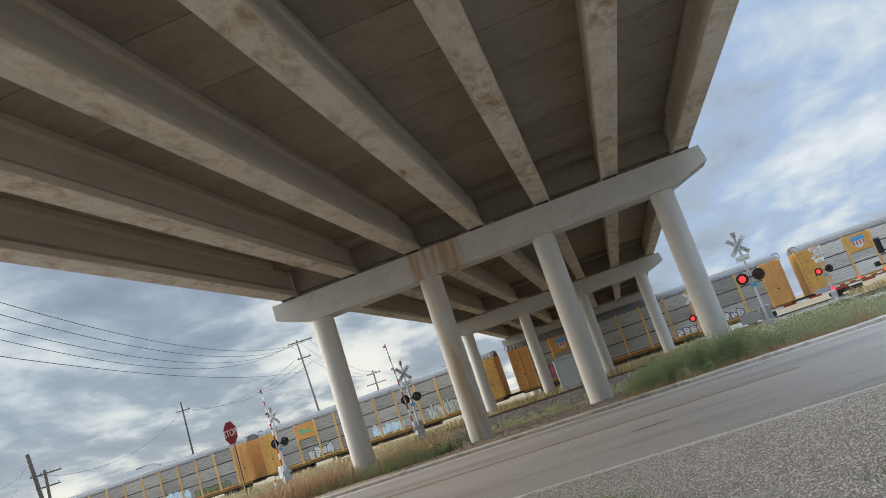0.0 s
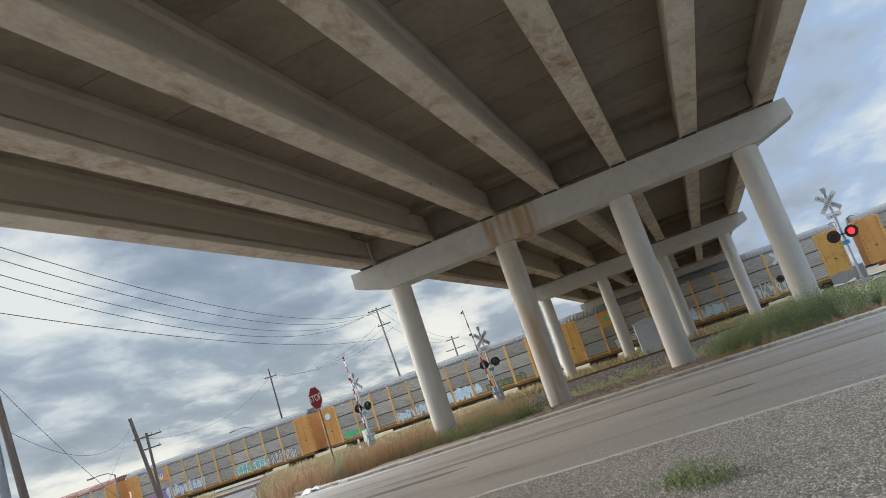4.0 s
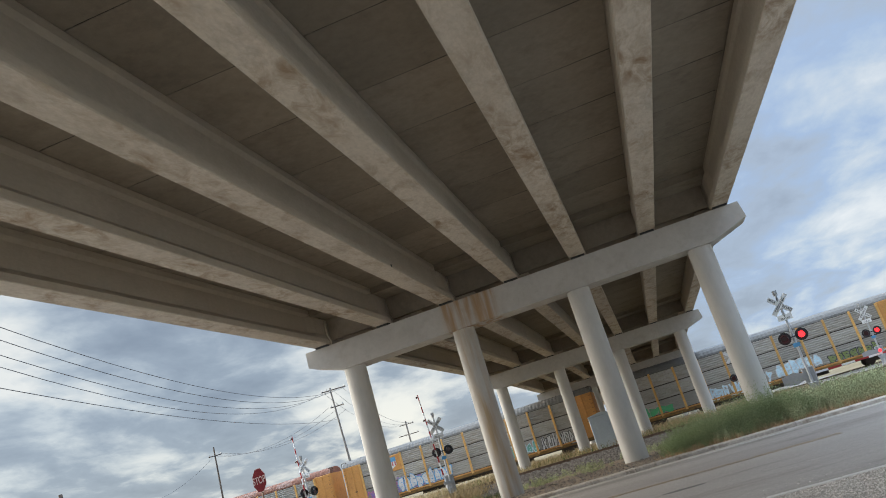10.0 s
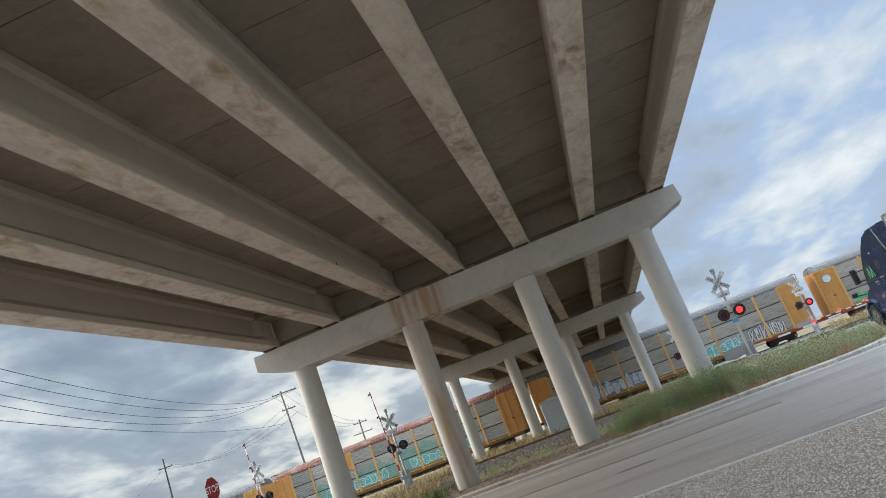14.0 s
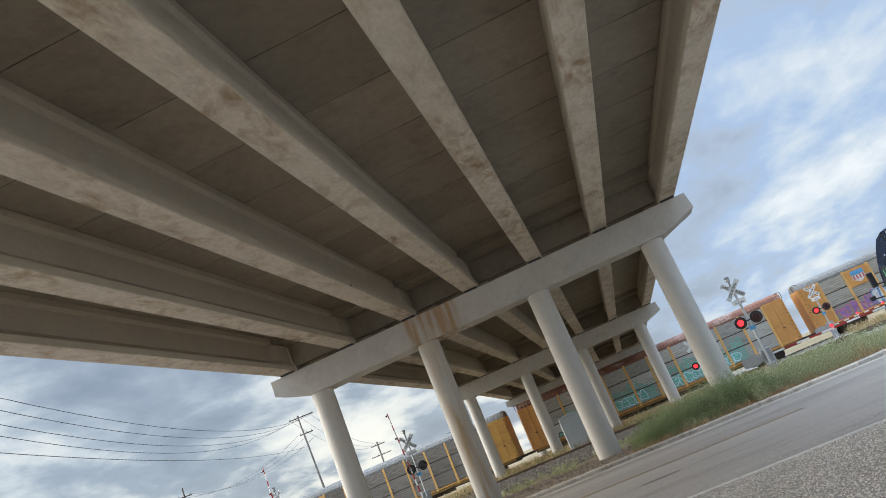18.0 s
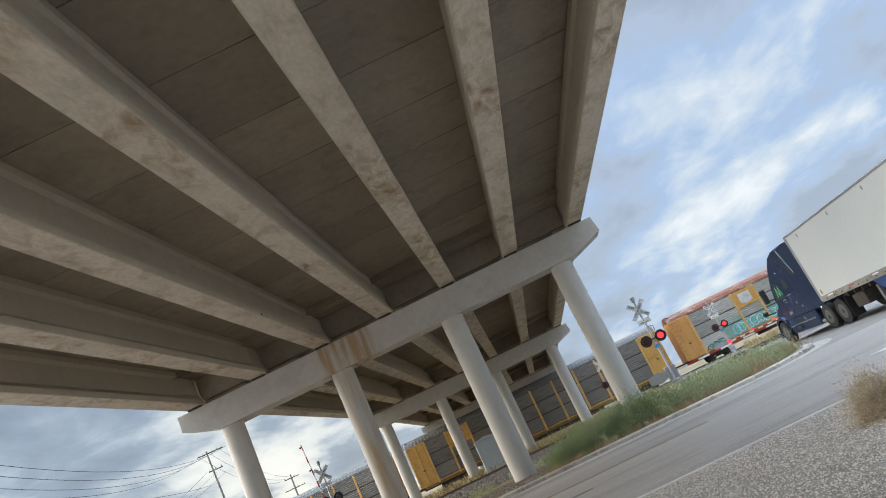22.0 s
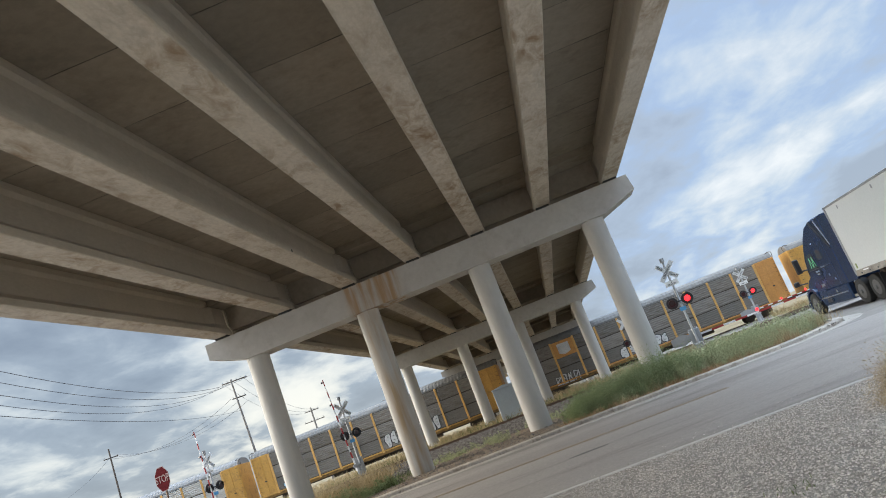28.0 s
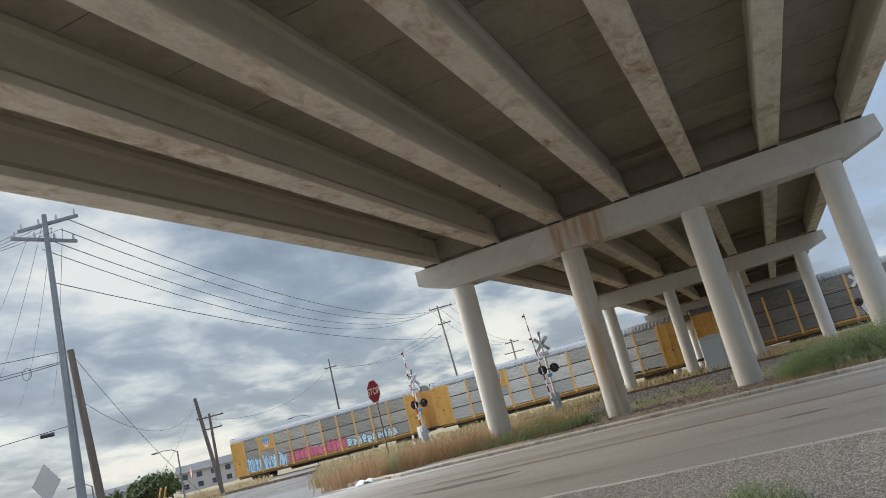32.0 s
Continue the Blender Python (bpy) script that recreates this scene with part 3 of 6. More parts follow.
def on_track(s):
    return pose(s * math.cos(TRAIN_TURN) + TRAIN_D * math.sin(TRAIN_TURN), -s * math.sin(TRAIN_TURN) + TRAIN_D * math.cos(TRAIN_TURN), RAIL_Z, 0, 0, -math.degrees(TRAIN_TURN))


def ribbed(name, a, b, dirt):
    """Steel side sheets with road dirt and dull patches."""
    m = surface(name, a, b, 0.6, 0.35, 6, 0.0, 0.1, c=dirt, c_amount=0.7, stretch=(0.5, 1, 1.6), vary=0.22, grit=0.12)
    return m


SIDES = {
    "grey": ribbed("grey side sheet", (0.33, 0.312, 0.28), (0.42, 0.40, 0.36), (0.25, 0.215, 0.175)),
    "dark": ribbed("dark side sheet", (0.19, 0.175, 0.155), (0.26, 0.24, 0.215), (0.13, 0.105, 0.085)),
    "silver": ribbed("pale side sheet", (0.46, 0.455, 0.44), (0.55, 0.545, 0.525), (0.36, 0.335, 0.30)),
    "light": ribbed("light grey side sheet", (0.36, 0.355, 0.33), (0.46, 0.45, 0.42), (0.26, 0.235, 0.2)),
}
ROOFS = {
    "grey": surface("zinc roof", (0.14, 0.138, 0.132), (0.195, 0.192, 0.184), 0.7, 0.4, 6, 0.1, 0.1, c=(0.16, 0.15, 0.135), stretch=(0.4, 1, 1), grit=0.12),
    "rust": surface("rusty roof", (0.17, 0.07, 0.045), (0.24, 0.11, 0.075), 0.85, 0.5, 7, 0.2, c=(0.42, 0.36, 0.33), c_amount=0.7, stretch=(0.4, 1, 1), grit=0.2),
    "white": surface("pale roof", (0.19, 0.191, 0.192), (0.245, 0.247, 0.248), 0.65, 0.4, 6, 0.1, 0.1, c=(0.17, 0.168, 0.163), stretch=(0.4, 1, 1), grit=0.1),
}
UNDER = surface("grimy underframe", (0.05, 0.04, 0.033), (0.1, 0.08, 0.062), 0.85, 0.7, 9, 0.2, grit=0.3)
RUSTBEAM = surface("rusty painted beam", (0.20, 0.115, 0.035), (0.30, 0.17, 0.05), 0.8, 0.8, 8, 0.2, c=(0.07, 0.045, 0.03), c_amount=0.9, stretch=(0.6, 1, 1), grit=0.3)


def sprayed(name, colour):
    """Spray paint, faded and rubbed through to dull grey in patches."""
    return surface(name, colour, tuple(min(1, x * 1.3 + 0.02) for x in colour), 0.6, 0.9, 9, 0.0, c=(0.27, 0.26, 0.24), c_amount=0.6, stretch=(0.7, 1, 1.4), grit=0.14)


TUBS = {"white": sprayed("spray white", (0.5, 0.5, 0.49)), "blue": sprayed("spray blue", (0.07, 0.27, 0.5)), "black": sprayed("spray black", (0.03, 0.03, 0.035)),
        "teal": sprayed("spray teal", (0.12, 0.36, 0.30)), "pink": sprayed("spray pink", (0.55, 0.12, 0.22)), "red": sprayed("spray red", (0.42, 0.06, 0.07)),
        "green": sprayed("spray green", (0.08, 0.4, 0.17)), "purple": sprayed("spray violet", (0.2, 0.13, 0.36)), "pale": sprayed("spray pale blue", (0.45, 0.6, 0.68)),
        "olive": sprayed("spray olive", (0.16, 0.2, 0.06))}
POSTPAINT = surface("weathered post paint", (0.58, 0.325, 0.095), (0.68, 0.40, 0.135), 0.6, 0.6, 8, 0.1, c=(0.33, 0.19, 0.07), c_amount=0.6, vary=0.1, grit=0.12)
LEN, TOP, SILL = 27.3, 4.98, 1.12
ENDW = 1.95
BAY = (LEN - 2 * ENDW) / 10
panel_mesh = {}


def side_panel(style, tier):
    if (style, tier) not in panel_mesh:
        s = Shape()
        z0 = SILL + tier * (TOP - SILL) / 3
        hh = (TOP - SILL) / 3
        prof = [(-1.455, z0 + 0.05)]
        ribs = 6
        for i in range(ribs):
            q, w = z0 + 0.05 + (hh - 0.10) * i / ribs, (hh - 0.10) / ribs
            prof += [(-1.470, q + 0.02 * w), (-1.470, q + 0.26 * w), (-1.502, q + 0.40 * w), (-1.502, q + 0.86 * w)]
        prof += [(-1.470, z0 + hh - 0.05), (-1.455, z0 + hh - 0.05)]
        s.prism(prof, "x", 0.03, BAY - 0.03)
        me = s.data("side_panel")
        me.materials.append(SIDES[style])
        panel_mesh[style, tier] = me
    return panel_mesh[style, tier]


shared = {}


def once(key, build, material):
    if key not in shared:
        me = build().data(key)
        me.materials.append(material)
        shared[key] = me
    return shared[key]


def bar(s, p, q, t, y):
    """A thick stroke between two places on the car's side."""
    d = (Vector(q) - Vector(p)).normalized() * t
    nx, nz = -d.y, d.x
    s.prism([(p[0] - d.x - nx, p[1] - d.y - nz), (q[0] + d.x - nx, q[1] + d.y - nz), (q[0] + d.x * 1.5, q[1] + d.y * 1.5), (q[0] + d.x + nx, q[1] + d.y + nz), (p[0] - d.x + nx, p[1] - d.y + nz)], "y", y, y + 0.003)


def blob(cx, cz, rx, rz, y, rnd, n=14):
    """A rounded, lumpy letter body."""
    ph = rnd.uniform(0, 6.28)
    pts = []
    for i in range(n):
        a = 6.2832 * i / n
        k = 1 + 0.16 * math.sin(3 * a + ph) + 0.1 * math.sin(5 * a + 2 * ph)
        pts.append((cx + rx * k * math.copysign(abs(math.cos(a)) ** 0.75, math.cos(a)), cz + rz * k * math.copysign(abs(math.sin(a)) ** 0.75, math.sin(a))))
    return Shape().prism(pts, "y", y, y + 0.002)


def graffiti(car, x0, x1, z0, z1, fill, edge, seed):
    """Sprayed letters side by side, bubble or stick shaped, each with an outline behind; no real writing."""
    rnd = random.Random(seed)
    bubbly = seed % 3 != 2
    n = max(3, int((x1 - x0) / (0.62 if bubbly else 0.55)))
    w, hh = (x1 - x0) / n, z1 - z0
    for i in range(n):
        cx = x0 + (i + 0.5) * w
        lo, hi = z0 + rnd.uniform(0, 0.18) * hh, z1 - rnd.uniform(0, 0.25) * hh
        tier = -1.512 - 0.0042 * (i % 2)
        if bubbly:
            rx, rz, cz = w * rnd.uniform(0.48, 0.62), (hi - lo) / 2, (lo + hi) / 2
            g = part("letter", blob(cx, cz, rx, rz, tier, random.Random(seed * 31 + i)), TUBS[edge], car, "sprayed letter that cannot be read")
            part("letter_fill", blob(cx, cz, rx - 0.075, rz - 0.075, tier - 0.0015, random.Random(seed * 31 + i)), TUBS[fill], g)
            cut = Shape()
            for q in range(2):
                px, pz = cx + rnd.uniform(-0.3, 0.3) * rx, cz + (q - 0.5) * rz * rnd.uniform(0.5, 0.9)
                bar(cut, (px - 0.12 * rx, pz), (px + 0.2 * rx, pz + rnd.uniform(-0.15, 0.15) * rz), 0.028, tier - 0.0035)
            part("letter_line", cut, TUBS[edge], g)["kind"] = "stuff"
            continue
        l_, r_ = cx - w * rnd.uniform(0.28, 0.5), cx + w * rnd.uniform(0.28, 0.5)
        nodes = [(l_, lo), (l_ + 0.1 * w, hi), (r_, hi - 0.1 * hh), (r_ - 0.1 * w, lo), (cx, (lo + hi) / 2), (cx + rnd.uniform(-0.2, 0.2) * w, hi + 0.05 * hh)]
        strokes = rnd.sample([(0, 1), (1, 2), (2, 3), (0, 4), (4, 2), (1, 4), (4, 3), (0, 3), (4, 5)], 5)
        back, front = Shape(), Shape()
        t = rnd.uniform(0.05, 0.08)
        for k, (a, b) in enumerate(strokes):
            bar(back, nodes[a], nodes[b], t + 0.04, -1.512 - 0.0007 * k)
            bar(front, nodes[a], nodes[b], t, -1.5185 - 0.0007 * k)
        g = part("letter", back, TUBS[edge], car, "sprayed letter that cannot be read")
        part("letter_fill", front, TUBS[fill], g)


def wash(car, x0, x1, z0, z1, colour, seed):
    """A rolled-on coat of paint: it holds on the ribs' crests, ragged at the top and worn off in places."""
    rnd = random.Random(seed)
    ph = rnd.uniform(0, 6.28)
    step = 0.16
    s = Shape()
    hh = (TOP - SILL) / 3
    w = (hh - 0.10) / 6
    for row in range(18):
        q = SILL + (row // 6) * hh + 0.05 + (row % 6) * w
        lo, hi = q + 0.34 * w, q + 0.93 * w
        start = None
        for i in range(int((x1 - x0) / step) + 1):
            x = x0 + i * step
            edge = z1 - 0.2 + 0.3 * math.sin(x * 0.9 + ph) + 0.18 * math.sin(x * 2.7 + 2 * ph) + rnd.uniform(-0.2, 0.2)
            held = z0 < lo < edge and rnd.random() > 0.03 + 0.22 * max(0, (lo - z0) / (z1 - z0) - 0.5) and i * step < x1 - x0 - step
            if held and start is None:
                start = x
            elif not held and start is not None:
                s.box(start + 0.05 * rnd.random(), x, -1.507, -1.4985, lo, hi)
                start = None
    part("paint_wash", s, TUBS[colour], car, "rolled-on coat of spray paint")


def shield(car, x, z, w=0.75):
    """A crest: dark blue head above red and white stripes."""
    base = Shape().prism([(x - w / 2, z + 0.55), (x - w / 2, z - 0.25), (x, z - 0.62), (x + w / 2, z - 0.25), (x + w / 2, z + 0.55)], "y", -1.562, -1.556)
    b = part("crest", base, TUBS["white"], car, "blue, red and white crest")
    part("crest_head", Shape().prism([(x - w / 2, z + 0.55), (x - w / 2, z + 0.12), (x + w / 2, z + 0.12), (x + w / 2, z + 0.55)], "y", -1.568, -1.564), TUBS["blue"], b)
    for i in range(4):
        xx = x - w / 2 + (i + 0.3) * w / 4
        part("crest_stripe", Shape().prism([(xx, z + 0.1), (xx, z - 0.3), (xx + w / 9, z - 0.3), (xx + w / 9, z + 0.1)], "y", -1.568, -1.564), TUBS["red"], b)


def side_frame():
    return Shape().prism([(-1.2, 0.36), (-0.6, 0.25), (0.6, 0.25), (1.2, 0.36), (1.2, 0.55), (0.45, 0.72), (-0.45, 0.72), (-1.2, 0.55)], "y", -0.06, 0.06)


def bogie(car, x):
    """Two side frames, two axles and four wheels."""
    f = part("bogie", once("side_frame", side_frame, UNDER), UNDER, car, m=pose(x, -0.94, 0))
    part("side_frame", shared["side_frame"], UNDER, f, m=pose(0, 1.88, 0))
    for ax in (-0.9, 0.9):
        part("axle", once("axle", lambda: Shape().tube((0, -0.8, 0.44), (0, 0.8, 0.44), 0.09, 0.09, 10), UNDER), UNDER, f, m=pose(ax, 0.94, 0))
        for y in (-0.75, 0.75):
            part("wheel", once("rail_wheel", lambda: Shape().tube((0, -0.07, 0.44), (0, 0.07, 0.44), 0.44, 0.44, 20), UNDER), UNDER, f, m=pose(ax, 0.94 + y, 0))


def roof_shape():
    s = Shape()
    prof = [(-1.50, TOP), (-1.48, TOP + 0.18), (-1.28, TOP + 0.47), (-0.85, TOP + 0.68), (0, TOP + 0.79), (0.85, TOP + 0.68), (1.28, TOP + 0.47), (1.48, TOP + 0.18), (1.50, TOP)]
    n, w, v = 150, len(prof), []
    for i in range(n + 1):
        x = -LEN / 2 + i * LEN / n
        for j in (0, 1):
            up = (i + j) % 2
            v += [(x + (j - 0.5) * 0.05, y * (1 if up else 0.99), z - (0 if up else 0.018)) for y, z in prof]
    rows_ = 2 * (n + 1)
    f = [(r * w + q, r * w + q + 1, (r + 1) * w + q + 1, (r + 1) * w + q) for r in range(rows_ - 1) for q in range(w - 1)]
    f += [tuple(range(w))[::-1], tuple(range((rows_ - 1) * w, rows_ * w))]
    return s.add(v, f)


def autorack(index, side, roof, ends, label):
    car = thing("rail_car", on_track(0), label, "rail car", "cars of the train")
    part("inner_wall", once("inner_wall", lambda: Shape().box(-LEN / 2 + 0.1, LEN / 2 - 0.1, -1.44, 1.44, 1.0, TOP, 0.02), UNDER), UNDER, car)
    part("roof", once("roof_" + roof, roof_shape, ROOFS[roof]), ROOFS[roof], car)
    for t in range(3):
        for b in range(10):
            part("side_panel", side_panel(side, t), SIDES[side], car, m=pose(-LEN / 2 + ENDW + b * BAY, 0, 0))
    paint = ends
    key = paint.name
    post = once("post_yellow", lambda: Shape().box(-0.105, 0.105, -1.56, -1.46, 0.9, TOP + 0.05, 0.015), POSTPAINT)
    for b in range(11):
        part("post", post, POSTPAINT, car, m=pose(-LEN / 2 + ENDW + b * BAY, 0, 0))
    for sgn in (-1, 1):
        def end_door():
            s = Shape()
            x0, x1 = (-LEN / 2, -LEN / 2 + ENDW - 0.08) if sgn < 0 else (LEN / 2 - ENDW + 0.08, LEN / 2)
            s.box(x0, x1, -1.53, -1.44, 0.95, TOP + 0.1, 0.03)
            xe = x0 if sgn < 0 else x1
            s.box(xe - 0.06, xe + 0.06, -1.5, 1.5, 1.0, TOP + 0.12, 0.02)
            return s
        door = part("end_door", once("end_door_%s%d" % (key, sgn), end_door, paint), paint, car)
        rib = once("door_rib_" + key, lambda: Shape().box(-0.05, 0.05, -1.57, -1.53, 1.0, TOP + 0.05, 0.01), paint)
        for q in (0.12, 0.98, 1.74):
            part("door_rib", rib, paint, door, m=pose(sgn * (LEN / 2 - q), 0, 0))
        part("door_latch", once("door_latch", lambda: Shape().box(-0.12, 0.12, -1.60, -1.57, 2.4, 2.52, 0.01), UNDER), UNDER, door, m=pose(sgn * (LEN / 2 - 0.98), 0, 0))

        def hoop():
            s = Shape()
            x = sgn * (LEN / 2 - 0.25)
            s.path([(x + sgn * 0.45, -1.1, TOP + 0.1), (x + sgn * 0.5, -1.05, TOP + 0.62), (x + sgn * 0.2, -1.0, TOP + 0.72), (x - sgn * 0.1, -1.0, TOP + 0.6)], 0.03, 8)
            for z in np.arange(1.2, TOP, 0.4):
                s.tube((x, -1.62, z), (x + sgn * 0.22, -1.62, z), 0.014, 0.014, 6)
            return s
        part("ladder", once("hoop%d" % sgn, hoop, UNDER), UNDER, car)["kind"] = "stuff"
        bogie(car, sgn * (LEN / 2 - 3.2))
        part("coupler", once("coupler%d" % sgn, lambda: Shape().box(min(sgn * LEN / 2, sgn * (LEN / 2 + 0.76)), max(sgn * LEN / 2, sgn * (LEN / 2 + 0.76)), -0.14, 0.14, 0.75, 1.0, 0.03), UNDER), UNDER, car)
    part("side_sill", once("sill_" + key, lambda: Shape().box(-LEN / 2, LEN / 2, -1.55, -1.40, 0.98, SILL, 0.02), paint), paint, car)
    part("side_beam", once("side_beam", lambda: Shape().box(-LEN / 2 + 0.4, LEN / 2 - 0.4, -1.50, -1.36, 0.72, 0.975, 0.02), RUSTBEAM), RUSTBEAM, car)
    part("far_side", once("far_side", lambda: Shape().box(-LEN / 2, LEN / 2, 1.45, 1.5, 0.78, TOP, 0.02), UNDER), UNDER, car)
    part("underframe", once("underframe", lambda: Shape().box(-LEN / 2 + 0.2, LEN / 2 - 0.2, -1.2, 1.2, 0.62, 0.98, 0.03).box(-6, 6, -0.5, 0.5, 0.35, 0.7, 0.03), UNDER), UNDER, car)
    return car


def logo_panel(car, bay, paint, crest="shield"):
    """A painted board over one bay's upper half, with a crest on it."""
    x0 = -LEN / 2 + ENDW + bay * BAY
    part("logo_board", Shape().box(x0 + 0.1, x0 + BAY - 0.1, -1.555, -1.50, 3.35, TOP - 0.02, 0.02), paint, car, "painted board with a crest")
    x, z = x0 + BAY / 2, 4.2
    if crest == "shield":
        shield(car, x, z, 1.15)
    elif crest == "white":
        part("blank_crest", Shape().prism([(x - 0.6, z + 0.5), (x - 0.6, z - 0.45), (x, z - 0.62), (x + 0.6, z - 0.45), (x + 0.6, z + 0.5)], "y", -1.562, -1.556), TUBS["white"], car, "faded white crest")
    else:
        part("green_emblem", Shape().prism([(x - 0.75, z - 0.25), (x + 0.7, z - 0.25), (x + 0.45, z + 0.05), (x - 0.1, z + 0.02), (x - 0.5, z + 0.35)], "y", -1.562, -1.556), TUBS["green"], car, "green emblem")


def door_disc(car, sgn):
    x = sgn * (LEN / 2 - 0.95)
    part("door_emblem", Shape().tube((x, -1.60, 4.15), (x, -1.572, 4.15), 0.36, 0.36, 20), TUBS["pale"], car, "round pale blue emblem")


CARS = {}
CARS[-2] = autorack(-2, "silver", "grey", YELLOW, "pale silver rail car with yellow ends and posts")
logo_panel(CARS[-2], 1, YELLOW)
CARS[-1] = autorack(-1, "grey", "grey", ORANGE, "grey rail car with orange ends and a crest board")
logo_panel(CARS[-1], 1, ORANGE)
graffiti(CARS[-1], -12.4, -9.6, 1.0, 2.6, "pink", "black", 11)
graffiti(CARS[-1], -9.2, -6.4, 1.0, 2.5, "teal", "pale", 12)
graffiti(CARS[-1], 2.5, 9.0, 0.95, 2.0, "white", "black", 13)
CARS[0] = autorack(0, "grey", "grey", YELLOW, "grey rail car with a green emblem and white graffiti")
logo_panel(CARS[0], 1, ORANGE, "green")
graffiti(CARS[0], -8.6, -5.6, 1.0, 2.3, "white", "black", 21)
graffiti(CARS[0], -1.0, 2.6, 0.95, 2.4, "pale", "white", 22)
graffiti(CARS[0], 5.2, 9.2, 1.0, 2.5, "white", "olive", 23)
CARS[1] = autorack(1, "grey", "grey", ORANGE, "grey rail car with orange ends, green and white graffiti")
door_disc(CARS[1], -1)
graffiti(CARS[1], -11.2, -8.2, 1.05, 2.0, "green", "green", 31)
graffiti(CARS[1], -4.6, 1.2, 1.0, 2.0, "pale", "white", 32)
graffiti(CARS[1], 1.6, 5.6, 1.0, 2.5, "pale", "white", 33)
graffiti(CARS[1], 6.2, 10.6, 1.0, 2.0, "olive", "black", 34)
CARS[2] = autorack(2, "grey", "grey", ORANGE, "grey rail car with a crest board and violet graffiti")
logo_panel(CARS[2], 1, ORANGE)
graffiti(CARS[2], -12.0, -8.2, 1.0, 2.2, "purple", "pink", 41)
wash(CARS[2], -8.4, -2.0, 1.0, 2.3, "purple", 45)
graffiti(CARS[2], -8.0, -2.0, 1.0, 2.6, "white", "blue", 42)
graffiti(CARS[2], 2.2, 7.2, 1.0, 2.2, "teal", "pale", 43)
graffiti(CARS[2], 7.6, 11.0, 1.0, 2.3, "white", "black", 44)
CARS[3] = autorack(3, "light", "rust", ORANGE, "light grey rail car with a rusty roof and teal graffiti")
logo_panel(CARS[3], 2, YELLOW, "white")
wash(CARS[3], -9.4, -0.4, 1.0, 3.0, "teal", 53)
wash(CARS[3], 0.2, 8.8, 1.0, 3.2, "teal", 54)
graffiti(CARS[3], -8.4, -1.4, 1.2, 2.4, "teal", "pale", 51)
graffiti(CARS[3], -11.4, -9.6, 1.0, 1.7, "teal", "black", 55)
graffiti(CARS[3], 1.2, 8.0, 1.2, 2.3, "teal", "pale", 52)
CARS[4] = autorack(4, "dark", "grey", YELLOW, "dark grey rail car with yellow ends and white graffiti")
logo_panel(CARS[4], 1, YELLOW)
graffiti(CARS[4], -6.6, -2.8, 1.2, 2.4, "black", "white", 61)
CARS[5] = autorack(5, "dark", "grey", ORANGE, "brown-grey rail car with orange ends and a faded crest")
logo_panel(CARS[5], 1, ORANGE, "white")
graffiti(CARS[5], -10.2, -7.6, 0.9, 1.8, "white", "black", 71)
graffiti(CARS[5], -3.2, 1.6, 1.0, 2.4, "white", "black", 72)
CARS[6] = autorack(6, "dark", "grey", YELLOW, "dark grey rail car with yellow ends and white bubble letters")
graffiti(CARS[6], 0.5, 6.5, 1.0, 2.8, "white", "black", 81)
graffiti(CARS[6], -11.0, -8.8, 1.0, 1.9, "pale", "black", 82)
CARS[7] = autorack(7, "silver", "white", YELLOW, "pale silver rail car with bright yellow ends")
logo_panel(CARS[7], 2, YELLOW)
graffiti(CARS[7], 8.4, 11.2, 0.8, 1.4, "black", "black", 91)
CARS[8] = autorack(8, "grey", "white", YELLOW, "grey last rail car with blue and red graffiti")
logo_panel(CARS[8], 1, YELLOW)
wash(CARS[8], -11.6, -6.0, 0.98, 2.3, "blue", 105)
graffiti(CARS[8], -11.6, -5.6, 0.95, 2.7, "pale", "blue", 101)
wash(CARS[8], -5.4, 3.2, 0.98, 2.4, "red", 104)
graffiti(CARS[8], -5.0, 3.0, 1.05, 2.5, "pink", "red", 102)
graffiti(CARS[8], 3.2, 10.0, 1.0, 2.4, "pale", "black", 103)


# ---------------------------------------------------------------- kerb, gutter and road marks
def at(bearing, dist, z=0.0):
    """A place by its bearing from the camera, clockwise from the bridge's line, and a distance that fits the view."""
    return Vector((dist * math.sin(radians(bearing)), dist * math.cos(radians(bearing)), z))


def kerb_line():
    """The kerb's foot, from the side road round to the crossing road."""
    pts = []
    for i in range(9):
        a = radians(180 - 90 * i / 8)
        pts.append((-14.2 + 3.2 * math.cos(a) * 1.0, 28.0 - 3.2 * math.sin(a) * 1.06))
    pts += [(x, ROAD_FAR) for x in np.arange(-13.2, 5.9, 2.4)]
    for i in range(1, 9):
        a = radians(90 * i / 8)
        pts.append((5.9 + 4.0 * math.sin(a), ROAD_FAR + 4.0 - 4.0 * math.cos(a)))
    pts += [(9.9, y) for y in (31.5, 34.5, 37.5)]
    return pts


kerb = thing("kerb", pose(0, 0, 0), "weathered pale concrete kerb along the street", "kerb", kind="structure")
kp = kerb_line()
KERBPROF = [(0.0, -0.2), (0.04, 0.095), (0.08, 0.125), (0.36, 0.135), (0.36, -0.2)]
GUTTER = [(-0.58, -0.2), (-0.58, 0.006), (-0.004, 0.012), (-0.004, -0.2)]


